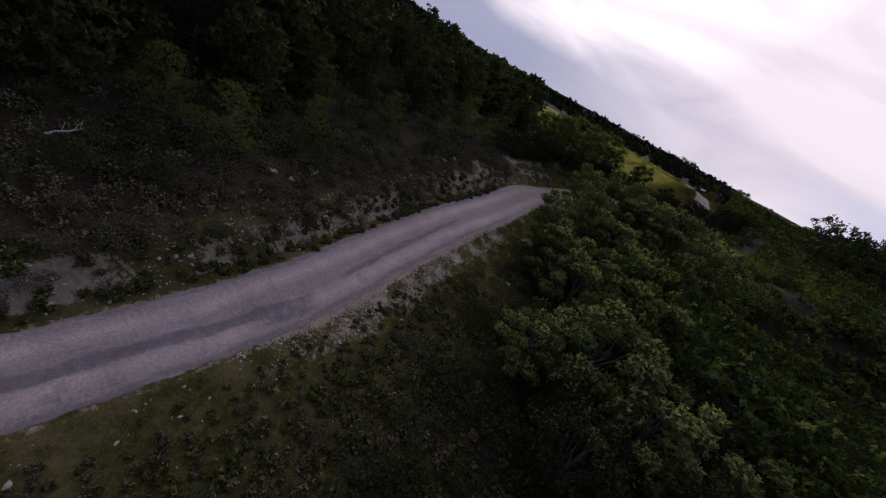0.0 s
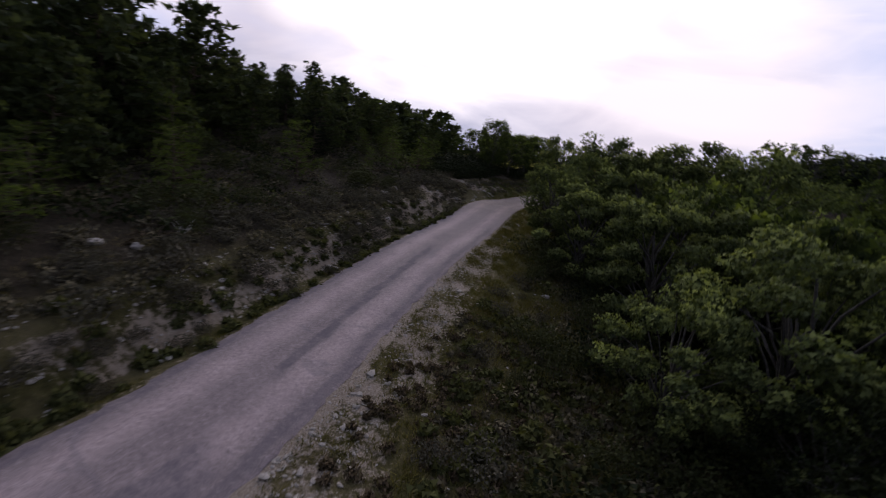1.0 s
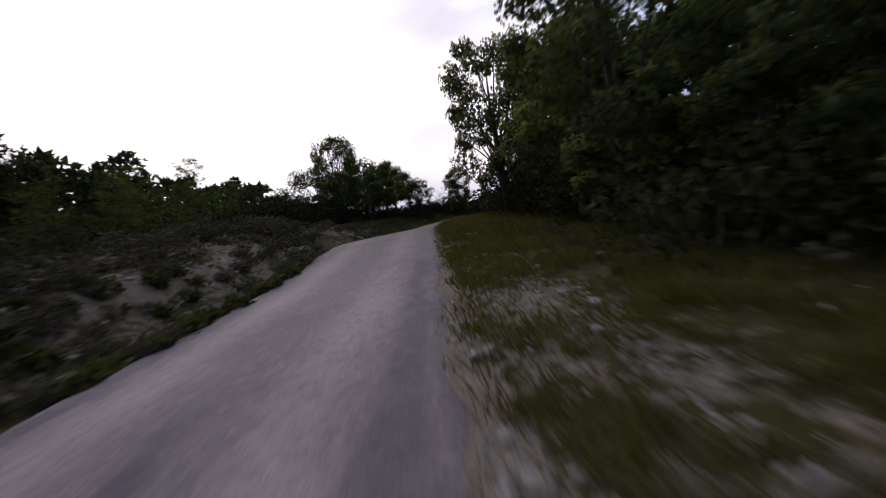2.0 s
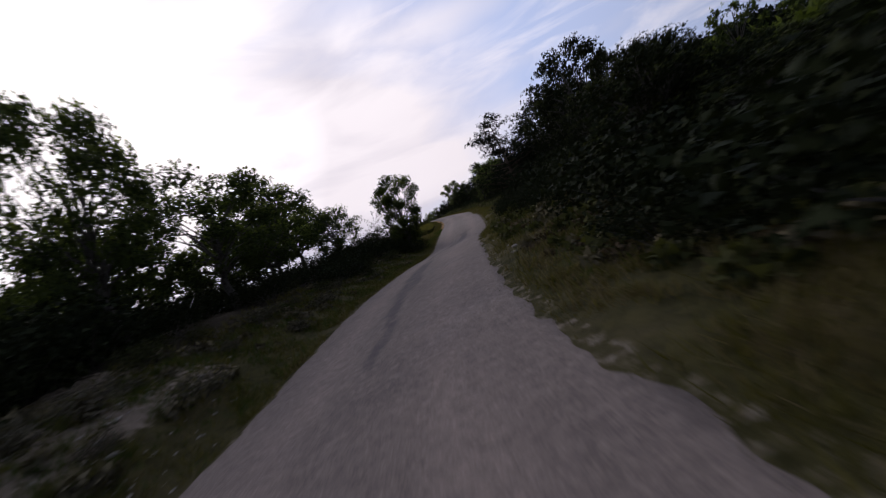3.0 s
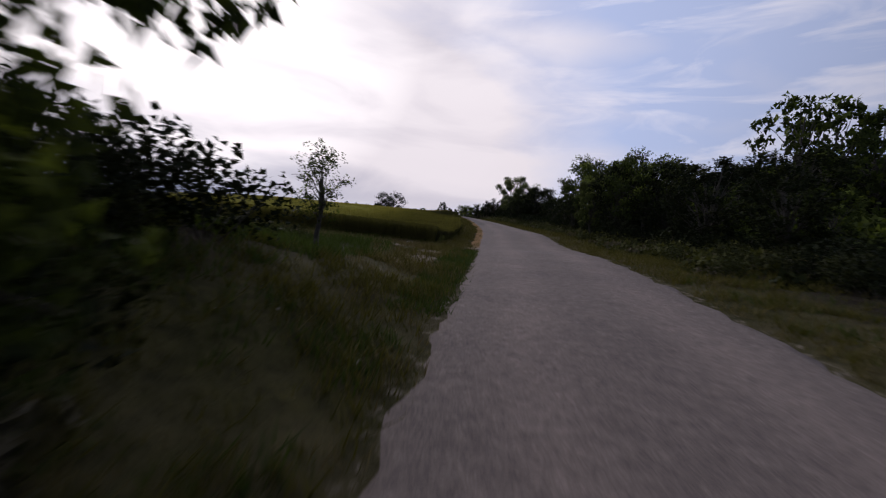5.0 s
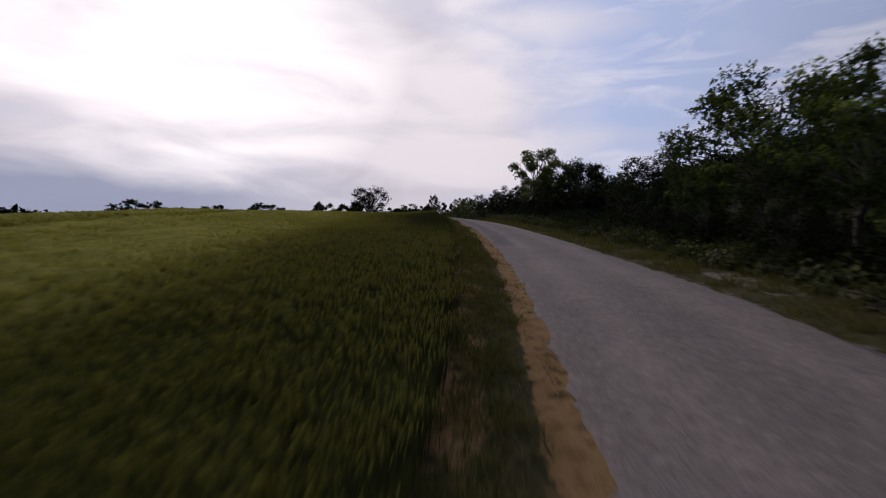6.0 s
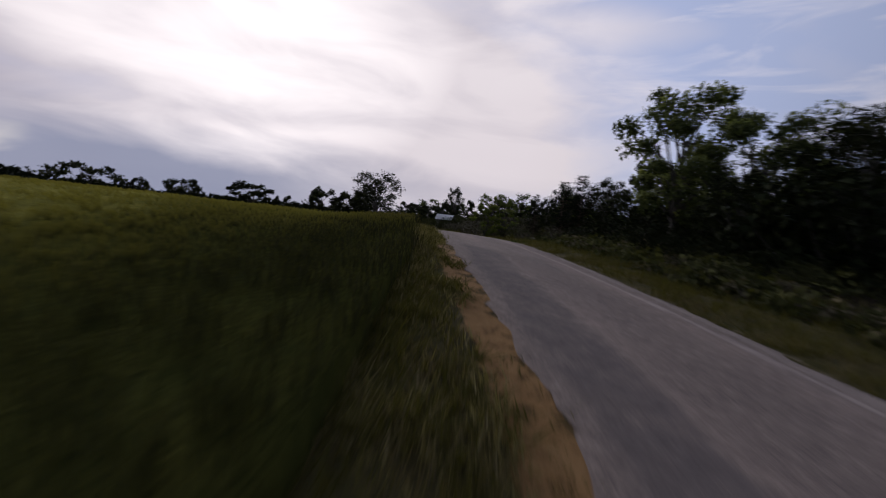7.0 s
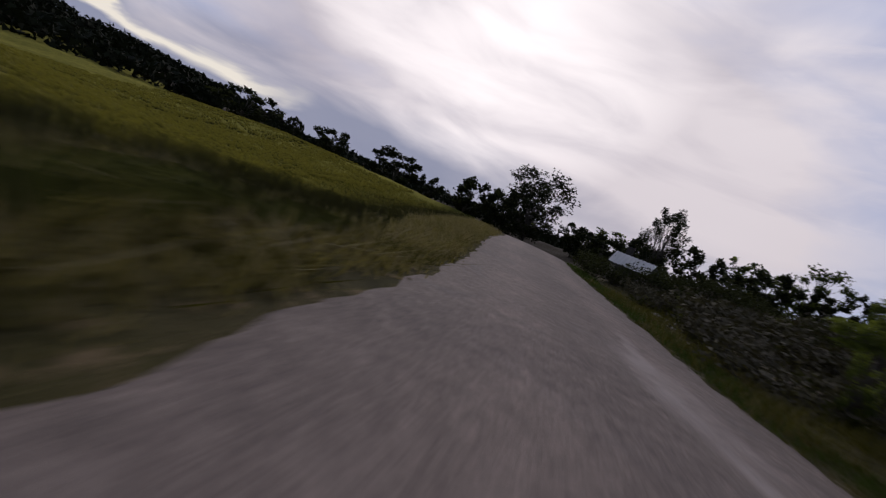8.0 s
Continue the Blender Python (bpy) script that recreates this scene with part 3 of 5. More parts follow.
    # broad shaded sprays deep inside each clump, smaller where the tree is seen from near by
    spray = spread * (0.072 if twigs else 0.085)
    v2, f2 = leaves(rng, np.concatenate(inner), np.concatenate(inner_ways), spray, spray * 0.4, 0.0, simple)
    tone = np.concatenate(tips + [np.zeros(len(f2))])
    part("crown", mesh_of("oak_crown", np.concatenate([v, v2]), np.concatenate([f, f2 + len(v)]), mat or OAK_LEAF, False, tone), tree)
    return tree


def make_pine(seed, height, spread, whorls, mat=None, bare=0.25, needle=0.17, dense=8.0, tuft=8):
    """A scrubby pine: straight stem, layered boughs, tufts of needles."""
    rng = np.random.default_rng(seed)
    tree = new("pine_tree")
    lean = rng.normal(0, 0.03, 2) * height
    stem = [(lean[0] * f * f, lean[1] * f * f, -0.3 + (height + 0.2) * f) for f in np.linspace(0, 1, 7)]
    wood = [tube(stem, list(np.linspace(0.022 * height, 0.006, 7)), 7)]
    cents, ways = [], []
    for k in range(whorls):
        f = bare + (0.99 - bare) * (k + 0.3) / whorls
        z = height * f
        reach = spread * (1 - ((f - bare) / (1.05 - bare)) ** 2.6) * rng.uniform(0.7, 1.15)
        for b in range(int(rng.integers(4, 7))):
            ang = rng.uniform(0, 2 * math.pi)
            ln = reach * rng.uniform(0.55, 1.1) + 0.12
            s = np.array([lean[0] * f * f, lean[1] * f * f, z])
            e = s + np.array([ln * math.cos(ang), ln * math.sin(ang), ln * rng.uniform(0.05, 0.35)])
            wood.append(limb(rng, s, e, 0.02 * height * (1 - f) * 0.4 + 0.012, 0.006, -0.05, 3 if tuft < 5 else 4))
            n = max(4, int(ln * dense))
            t = rng.uniform(0.25, 1.0, (n, 1))
            p = s + (e - s) * t + rng.normal(0, 0.10 + 0.07 * ln, (n, 3)) * np.array([1, 1, 0.45])
            d = (e - s) / ln
            cents.append(np.repeat(p, tuft, 0))
            w = rng.normal(0, 0.75, (tuft * n, 3)) + d * 0.5
            w[:, 2] += 0.45
            ways.append(w)
    v, f = join(wood)
    part("trunk", mesh_of("pine_trunk", v, f, PINE_BARK, True), tree, "brown scaly pine stem and boughs")
    v, f = leaves(rng, np.concatenate(cents), np.concatenate(ways), needle, needle * (0.11 if tuft > 5 else 0.30), 0.0, tuft < 6)
    part("crown", mesh_of("pine_crown", v, f, mat or PINE_LEAF), tree)
    return tree


def make_shrub(seed, height, spread, count, mat, leaf=0.06, name="shrub", simple=False):
    """A low dense bush: many stems from the ground, small leaves in uneven domes."""
    rng = np.random.default_rng(seed)
    bush = new(name)
    wood, cents, ways, out = [], [], [], []
    lobes = int(rng.integers(7, 11))
    for k in range(lobes):
        ang, rad = k * 2.399 + rng.uniform(-0.5, 0.5), spread * math.sqrt((k + 0.3) / lobes) * 0.75
        c = np.array([rad * math.cos(ang), rad * math.sin(ang), height * rng.uniform(0.42, 0.72) * (1 - 0.35 * rad / spread)])
        wood.append(limb(rng, (c[0] * 0.15, c[1] * 0.15, -0.1), c, 0.018, 0.006, 0.0, 4))
        n = count // lobes
        d = rng.normal(0, 1, (n, 3))
        d /= np.linalg.norm(d, axis=1, keepdims=True)
        p = c + d * rng.uniform(0.3, 1.1, (n, 1)) ** 0.6 * np.array([spread * 0.42, spread * 0.42, height * 0.40])
        p[:, 2] = np.abs(p[:, 2])
        cents.append(p)
        ways.append(d * 0.35 + rng.normal(0, 0.5, (n, 3)) + np.array([0, 0, 0.3]))
        out.append(d + np.array([0, 0, 0.3]))
    v, f = join(wood)
    part("stem", mesh_of(name + "_stem", v, f, BARK), bush)
    v, f = leaves(rng, np.concatenate(cents), np.concatenate(ways), leaf, leaf * 0.36, 0.0, simple, np.concatenate(out))
    part("foliage", mesh_of(name + "_foliage", v, f, mat), bush)
    return bush


class Stock:
    """Some makes of one plant: the first call places each make itself, later calls place copies."""

    def __init__(self, makes, sizes, label, category, group):
        self.makes, self.sizes, self.used, self.count = makes, sizes, [False] * len(makes), 0
        self.label, self.category, self.group = label, category, group

    def put(self, x, y, height, turn=None, wide=1.0, kind=None, sink=0.0, label=""):
        k = (self.count if kind is None else kind) % len(self.makes)
        self.count += 1
        s = height / self.sizes[k]
        turn = self.count * 137.5 if turn is None else turn
        m = pose(x, y, land_z(x, y) - sink, 0, 0, turn) @ Matrix.Diagonal((s * wide, s * wide, s, 1))
        if self.used[k]:
            ob = copy_thing(self.makes[k], m)
            ob.matrix_basis = m
        else:
            ob, self.used[k] = self.makes[k], True
            ob.matrix_basis = m
        return tagged(ob, label or self.label, self.category, self.group)


OAK_TEXT = "dark green downy oak with a ragged crown on the slope"
oaks = Stock([make_oak(11, 6.5, 2.7, 30, 2900, 0.16, 0.12, SLOPE_LEAF), make_oak(12, 6.0, 2.9, 30, 2900, 0.14, 0.12, SLOPE_LEAF), make_oak(13, 7.0, 2.6, 34, 2900, 0.18, 0.12, SLOPE_LEAF)],
             [6.5, 6.0, 7.0], OAK_TEXT, "tree", "oaks along the lane")
slope_oaks = Stock([make_oak(14, 5.5, 2.6, 30, 3900, 0.05, 0.125, SLOPE_LEAF, 0.0, True, 10, True, (0.15, 0.25)), make_oak(15, 5.8, 2.8, 30, 3900, 0.07, 0.125, SLOPE_LEAF, 0.0, True, 10, True, (0.15, 0.25))],
                   [5.5, 5.8], "bushy oak on the slope with young leaf tips coloured as skylit", "tree", "bushy oaks on the slope")
low_oaks = Stock([make_oak(16, 5.5, 2.5, 38, 2000, 0.05, 0.115, SHADED_LEAF, 0.0, True, 16, True), make_oak(17, 5.8, 2.7, 40, 2000, 0.07, 0.115, SHADED_LEAF, 0.0, True, 16, True)],
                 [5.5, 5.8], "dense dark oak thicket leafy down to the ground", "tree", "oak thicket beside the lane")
far_oaks = Stock([make_oak(18, 6.0, 2.8, 24, 340, 0.10, 0.28, None, 0.0, False), make_oak(19, 6.5, 2.8, 24, 340, 0.12, 0.28, None, 0.0, False), make_oak(20, 5.5, 2.7, 22, 330, 0.08, 0.28, None, 0.0, False)],
                 [6.0, 6.5, 5.5], "dark oak in the woods away from the lane", "tree", "oaks away from the lane")
open_oaks = Stock([make_oak(21, 6.2, 3.4, 32, 3700, 0.20, 0.115, None, 0.0, True, 14, True, (0.18, 0.32)), make_oak(22, 6.2, 3.3, 32, 3700, 0.24, 0.115, None, 0.25, True, 14, True, (0.18, 0.32))],
                  [6.2, 6.2], "open-crowned oak with gaps showing the sky", "tree", "open oaks on the grass bank")
lone_oak = Stock([make_oak(26, 6.0, 2.4, 30, 4200, 0.10, 0.115, None, 0.45, True, 26, True, (0.20, 0.36))], [6.0], "slim lone oak leafy to the ground on the verge", "tree", "")
pines = Stock([make_pine(31, 8.0, 2.6, 20, None, 0.10, 0.17, 15.0, 6), make_pine(32, 7.0, 2.5, 18, None, 0.08, 0.17, 15.0, 6)],
              [8.0, 7.0], "dark scrubby pine with layered boughs", "tree", "pines beside the lane")
far_pines = Stock([make_pine(34, 8.0, 2.9, 15, FAR_PINE, 0.06, 0.44, 5.0, 4), make_pine(35, 9.0, 2.9, 16, FAR_PINE, 0.06, 0.44, 5.0, 4), make_pine(36, 7.0, 2.9, 13, FAR_PINE, 0.04, 0.44, 5.0, 4)],
                  [8.0, 9.0, 7.0], "dark pine in the hillside wood", "tree", "pines of the hillside wood")
young = Stock([make_pine(41, 3.6, 1.7, 10, YOUNG_LEAF, 0.06, 0.16, 7.0, 7)], [3.6], "young yellow-green pine low on the hillside", "tree", "young pines")
bushes = Stock([make_shrub(51, 1.5, 1.1, 800, BUSH_LEAF, 0.12, "shrub", True), make_shrub(52, 1.3, 1.2, 780, BUSH_LEAF, 0.11, "shrub", True)],
               [1.5, 1.3], "dense green bush beside the lane", "bush", "bushes beside the lane")
dark_bushes = Stock([make_shrub(53, 1.4, 1.3, 1000, SHADED_LEAF, 0.105, "undergrowth_bush", True)], [1.4], "dark undergrowth bush at the foot of the trees", "bush", "undergrowth under the trees")
greys = Stock([make_shrub(61, 0.7, 0.75, 520, GREY_LEAF, 0.085, "grey_shrub", True), make_shrub(62, 0.6, 0.8, 500, GREY_LEAF, 0.08, "grey_shrub", True)],
              [0.7, 0.6], "low grey-green dry shrub on the bank", "shrub", "grey shrubs on the bank")


def put_top(stock, x, y, top, wide=1.0):
    """A tree whose tip stands at a given height in the world."""
    return stock.put(x, y, max(top - land_z(x, y), 1.5), None, wide)


def fill(stock, seed, count, area, height, apart, keep=None):
    """Plants strewn over an area of the plan, none nearer to one another than apart."""
    rng = np.random.default_rng(seed)
    (x0, x1), (y0, y1) = area
    done = []
    for _ in range(count * 8):
        if len(done) >= count:
            break
        y = rng.uniform(y0, y1)
        u = rng.uniform(x0, x1)
        x = float(along(ROAD_X, np.clip(y, -56, 159))) + u
        if any((x - a) ** 2 + (y - b) ** 2 < apart**2 for a, b in done) or (keep and not keep(x, y)):
            continue
        done.append((x, y))
        stock.put(x, y, rng.uniform(*height), rng.uniform(0, 360), rng.uniform(0.85, 1.2))


# right of the lane, below and round the first bend
for x, y, h, w in ((5.9, -9.6, 5.3, 1.0), (6.4, -4.5, 6.0, 0.9), (6.2, 1.0, 6.4, 0.85)):
    oaks.put(x, y, h, None, w)
for x, y, h, w in ((8.6, -13.0, 5.0, 1.1), (9.8, -7.0, 6.0, 1.1), (12.2, -16.5, 5.6, 1.1), (13.0, -10.0, 6.2, 1.1), (9.8, -1.0, 6.7, 0.95), (16.0, -21.0, 6.0, 1.1), (7.8, 3.0, 3.4, 0.9),
                   (13.4, -23.5, 4.0, 1.0), (19.5, -22.5, 6.2, 1.1), (16.5, -15.0, 6.4, 1.1), (24.5, -20.5, 5.6, 1.2)):
    slope_oaks.put(x, y, h, None, w)
for x, y, h, w in ((18.0, -27.5, 4.6, 1.1), (21.5, -31.0, 4.6, 1.1), (23.5, -26.0, 5.6, 1.1), (20.5, -18.0, 5.6, 1.2), (27.0, -27.0, 5.4, 1.2), (25.5, -33.0, 4.6, 1.2), (29.0, -38.0, 5.0, 1.2), (16.4, -24.6, 3.4, 1.0)):
    low_oaks.put(x, y, h, None, w)
for x, y, top, w in ((3.7, -1.0, 4.6, 0.75), (6.8, 1.4, 5.2, 0.85), (9.8, 2.2, 4.8, 0.9), (13.0, 0.6, 5.4, 1.0), (16.5, -2.0, 5.0, 1.0)):
    put_top(oaks, x, y, top, w)
fill(far_oaks, 711, 22, ((12, 30), (-26, 0)), (5.2, 6.8), 2.6, lambda x, y: (x - 13) ** 2 + (y + 36) ** 2 > 420)
fill(far_oaks, 712, 30, ((16, 78), (0, 36)), (3.0, 4.0), 3.8)
fill(far_oaks, 71, 38, ((12, 78), (-44, -2)), (5.5, 7.5), 4.2, lambda x, y: (x - 14) ** 2 + (y + 38) ** 2 > 520)
fill(bushes, 72, 54, ((6.2, 14), (-42, -6)), (0.5, 1.5), 1.2)
fill(dark_bushes, 721, 36, ((6.5, 20), (-38, 6)), (0.9, 1.8), 1.4)
fill(bushes, 725, 36, ((5.4, 11), (-15, 5)), (0.8, 1.7), 1.1)
fill(dark_bushes, 726, 26, ((6.4, 12), (-14, 8)), (1.0, 2.0), 1.1)
fill(greys, 73, 70, ((4.6, 11), (-46, -8)), (0.2, 0.6), 0.8)
# left hillside at the start
for x, y, h in ((-13.0, -31.0, 7.5), (-15.0, -38.0, 8.5), (-17.0, -24.0, 8.0), (-14.5, -10.0, 4.4), (-18.5, -3.0, 5.0)):
    pines.put(x, y, h)
fill(far_pines, 74, 60, ((-66, -17), (-66, -20)), (7.0, 9.5), 3.0)
fill(far_pines, 742, 44, ((-34, -13.5), (-58, -19)), (5.0, 7.0), 1.9)
fill(far_pines, 741, 40, ((-58, -16), (-20, 8)), (4.8, 6.4), 2.6)
for x, y, top in ((-21.5, -16.0, 10.2), (-24.0, -11.5, 7.2), (-27.5, -6.0, 6.9), (-29.5, -1.0, 8.1), (-32.0, 5.0, 10.7), (-33.0, 11.5, 10.1), (-30.0, 8.0, 8.6), (-33.5, 17.0, 9.2), (-31.5, 22.5, 8.7), (-33.0, 28.0, 9.3),
                  (-30.5, 33.0, 8.9), (-31.5, 38.5, 9.4), (-28.0, 16.0, 7.6), (-27.0, 25.0, 7.4), (-28.0, 31.0, 7.4), (-36.0, 24.0, 9.0), (-36.0, 34.0, 9.0), (-24.0, 20.0, 5.8), (-23.5, 28.0, 5.4), (-26.0, 2.0, 7.4), (-25.0, 9.0, 6.8)):
    put_top(far_pines, x, y, top, 1.25)
fill(far_pines, 75, 18, ((-52, -13), (6, 40)), (4.2, 5.6), 3.2, lambda x, y: x < -14 - 0.10 * max(y - 10, 0))
fill(young, 76, 24, ((-22, -8.5), (-36, 8)), (2.0, 4.2), 2.2)
fill(bushes, 77, 50, ((-20, -5.8), (-54, 4)), (0.7, 1.7), 1.3)
fill(greys, 78, 120, ((-8.5, -3.6), (-52, 3)), (0.35, 0.9), 0.6)
fill(greys, 79, 70, ((-3.9, -2.3), (-50, 0)), (0.2, 0.5), 0.5)
# left of the lane on the grass bank
for x, y, h, w, k in ((-9.2, 14.9, 6.9, 0.62, 0), (-8.6, 20.0, 5.4, 1.0, 1), (-8.8, 26.8, 6.0, 0.92, 0), (-11.4, 39.5, 5.8, 1.3, 1), (-7.2, 35.5, 4.2, 1.0, 0), (-12.6, 35.6, 5.7, 1.15, 1), (-16.0, 37.0, 6.4, 1.2, 0), (-14.0, 21.0, 5.4, 1.2, 1)):
    open_oaks.put(x, y, h, None, w, k)
lone_oak.put(-1.8, 36.4, 6.0, 20, 0.78)
for x, y, h in ((-2.7, 35.1, 1.3), (-1.9, 35.3, 1.1), (-3.3, 36.0, 1.5), (-1.2, 35.9, 1.0), (-3.9, 35.2, 1.3), (-2.2, 37.0, 1.3)):
    dark_bushes.put(x, y, h)
fill(dark_bushes, 80, 86, ((-13, -5.2), (4, 43)), (0.8, 1.6), 0.9, lambda x, y: y > 15 or x < -9)
for k in range(9):
    dark_bushes.put(-9.4 - 0.6 * (k % 2), 2.6 + 1.35 * k, 1.4 + 0.3 * (k % 3), None, 1.1)
for k in range(12):
    dark_bushes.put(-10.4 - 0.9 * (k % 3), 6.0 + 0.9 * k, 1.7 + 0.35 * (k % 3), None, 1.2)
fill(bushes, 801, 18, ((-7, -4.4), (11, 43)), (0.4, 0.9), 1.1)
fill(greys, 802, 22, ((-5.5, -3.6), (4, 26)), (0.3, 0.6), 0.7)
# right bank under dark trees
for x, y, top, w in ((6.9, 9.5, 0.4, 1.4), (7.0, 12.5, 0.8, 1.2), (7.0, 15.8, 2.6, 0.9), (7.4, 20.0, 4.5, 1.0), (10.0, 11.0, 0.2, 1.5), (10.5, 15.0, 1.3, 1.3), (10.6, 19.2, 3.2, 1.1), (10.5, 25.5, 4.8, 1.1), (8.8, 29.5, 4.8, 1.0), (7.8, 23.6, 4.0, 1.0)):
    put_top(low_oaks, x, y, top, w)
for x, y, top, w in ((5.4, 27.1, 4.9, 1.05), (6.4, 31.6, 3.4, 0.9), (9.0, 33.0, 4.8, 1.3), (9.4, 38.0, 4.4, 1.3), (12.5, 35.5, 5.8, 1.3)):
    put_top(pines, x, y, top, w)
for x, y, top, w in ((5.9, 13.2, 1.9, 0.8), (5.6, 16.6, 1.9, 0.7)):
    put_top(low_oaks, x, y, top, w)
for x, y, h in ((5.2, 24.6, 1.6), (5.5, 27.9, 1.7), (6.6, 28.8, 2.0), (6.3, 25.0, 1.9), (5.0, 30.2, 1.3)):
    dark_bushes.put(x, y, h)
fill(far_oaks, 81, 22, ((13, 42), (20, 46)), (2.2, 3.0), 3.6)
for k in range(10):
    dark_bushes.put(3.0 - 0.2 * (k % 3) + 0.8 * (k % 2) + 0.12 * k, 3.2 + 1.05 * k, 1.2 + 0.25 * (k % 3), None, 1.3)
for x, y, top in ((5.4, 6.6, 0.1), (7.6, 8.0, 0.1), (5.4, 3.6, 0.0), (5.6, 10.4, 0.15), (5.4, 13.6, 1.5)):
    put_top(low_oaks, x, y, top, 1.6)
fill(dark_bushes, 822, 44, ((3.9, 6.2), (6, 32)), (0.35, 0.9), 0.7)
fill(dark_bushes, 82, 70, ((4.7, 11), (4, 48)), (0.6, 1.5), 0.8)
# right of the lane along the field
open_oaks.put(13.5, 73.2, 6.3, 200, 1.0, 1)
put_top(open_oaks, 12.2, 67.6, 6.7, 0.85)
put_top(open_oaks, 14.8, 65.0, 6.5, 0.9)
put_top(open_oaks, 11.4, 59.2, 5.8, 0.8)
for x, y, top, w in ((9.8, 63.2, 4.9, 0.8), (8.9, 94.8, 9.2, 0.85), (10.4, 92.4, 7.9, 0.9)):
    put_top(oaks, x, y, top, w)
for x, y, top, w in ((9.2, 91.0, 5.6, 1.0), (10.6, 95.8, 6.4, 1.0), (9.8, 67.4, 4.0, 0.8), (11.6, 65.0, 4.4, 0.9), (10.8, 61.0, 5.5, 0.85), (12.0, 57.8, 5.0, 1.0), (11.8, 54.0, 4.6, 1.1), (12.0, 50.0, 4.2, 1.1), (10.6, 72.2, 3.9, 0.75), (10.9, 76.2, 4.0, 0.75), (11.4, 80.4, 4.9, 1.0), (12.6, 85.0, 5.5, 1.0), (11.4, 89.2, 7.2, 1.0),
                     (13.2, 92.8, 7.6, 1.0), (13.6, 64.0, 5.2, 1.0), (16.0, 88.6, 7.6, 1.1), (9.6, 98.6, 7.0, 0.9), (6.6, 103.4, 6.0, 0.7), (8.6, 102.4, 6.6, 0.8), (6.0, 107.0, 5.6, 0.6), (9.4, 107.0, 6.4, 0.8), (8.0, 110.6, 6.2, 0.7), (9.4, 114.0, 6.6, 0.8)):
    put_top(low_oaks, x, y, top, w)
put_top(open_oaks, 5.4, 114.5, 5.4, 0.35)
fill(far_oaks, 83, 30, ((12, 34), (46, 110)), (3.2, 4.2), 3.8)
fill(dark_bushes, 84, 66, ((5.6, 10), (44, 100)), (0.8, 1.6), 1.0)
fill(dark_bushes, 842, 16, ((8.2, 12.5), (87, 99)), (2.0, 3.0), 0.8)
fill(bushes, 843, 30, ((5.0, 15), (101, 121)), (0.5, 1.0), 1.2)
fill(bushes, 841, 76, ((4.2, 8.6), (44, 100)), (0.3, 0.9), 0.9)
# beyond the field's end
for x, y, top, w in ((-15.6, 141.7, 9.4, 1.2), (-1.5, 119.6, 6.7, 0.55)):
    put_top(low_oaks, x, y, top, w)
crest_oaks = Stock([make_oak(28, 4.6, 2.6, 20, 520, 0.06, 0.30, SHADED_LEAF, 0.2, False, 30), make_oak(29, 5.0, 2.4, 20, 520, 0.08, 0.30, SHADED_LEAF, 0.1, False, 30)], [4.6, 5.0], "dense dark oak standing along the crest of the field", "tree", "trees along the crest of the field")
for x, y, top, w in ((-9.0, 143.0, 5.4, 1.1), (-6.0, 135.0, 5.2, 1.1), (0.4, 123.0, 5.7, 0.9), (2.2, 126.0, 5.4, 1.0), (4.0, 125.6, 6.2, 0.9), (6.2, 125.4, 6.0, 0.9), (7.6, 124.4, 6.5, 0.8), (9.6, 124.0, 6.2, 1.0), (-2.6, 126.0, 5.2, 1.1), (12.0, 122.0, 6.2, 1.0),
                     (-58.0, 134.3, 6.0, 1.5), (-52.9, 138.6, 4.9, 0.9), (-48.2, 142.0, 5.5, 1.2), (-39.4, 147.0, 6.2, 1.5), (-34.5, 149.5, 4.6, 0.8), (-28.4, 151.8, 6.8, 1.0), (-22.6, 149.0, 6.2, 0.9),
                     (-19.6, 146.0, 6.8, 0.9), (-11.0, 147.0, 5.6, 1.1), (-4.0, 141.0, 6.0, 1.0)):
    put_top(crest_oaks, x, y, top, w)
feathery = Stock([make_oak(27, 3.4, 1.35, 26, 900, 0.04, 0.085, YOUNG_LEAF, 0.3, True, 3, True, (0.14, 0.24))], [3.4], "feathery pale green young tree beside the bend", "tree", "young trees by the bend")
for x, y, top, w in ((2.0, 102.6, 5.2, 1.0), (2.8, 102.9, 5.0, 1.1), (2.1, 105.1, 4.6, 0.45), (6.8, 105.4, 5.9, 0.8)):
    put_top(feathery, x, y, top, w)
for x, y, top, w in ((4.6, 102.0, 5.4, 0.8), (5.9, 101.2, 6.2, 0.9), (7.0, 101.8, 6.7, 0.9)):
    put_top(pines, x, y, top, w)
for x, y, h, w in ((0.95, 107.5, 0.75, 1.5), (1.1, 109.4, 0.85, 1.6), (1.0, 111.2, 0.8, 1.5), (1.2, 105.9, 0.6, 1.4), (2.4, 110.6, 0.8, 1.6), (3.2, 108.8, 0.7, 1.6), (3.8, 111.8, 0.9, 1.6)):
    greys.put(x, y, h, None, w)
# tall oaks on the rise, seen over the trees of the first bend
for x, y, top in ((26.0, 67.0, 12.8), (30.0, 69.0, 13.0), (34.0, 69.0, 13.2), (38.0, 70.0, 12.8), (43.0, 70.0, 12.8), (48.0, 70.0, 13.4)):
    put_top(far_oaks, x, y, top, 0.75)
fill(far_oaks, 85, 34, ((16, 60), (122, 165)), (3.2, 4.4), 4.0)
fill(bushes, 86, 30, ((4.4, 16), (100, 122)), (0.3, 0.8), 1.3)
fill(bushes, 861, 10, ((4.8, 9.0), (116.5, 119.5)), (0.9, 1.5), 0.8)
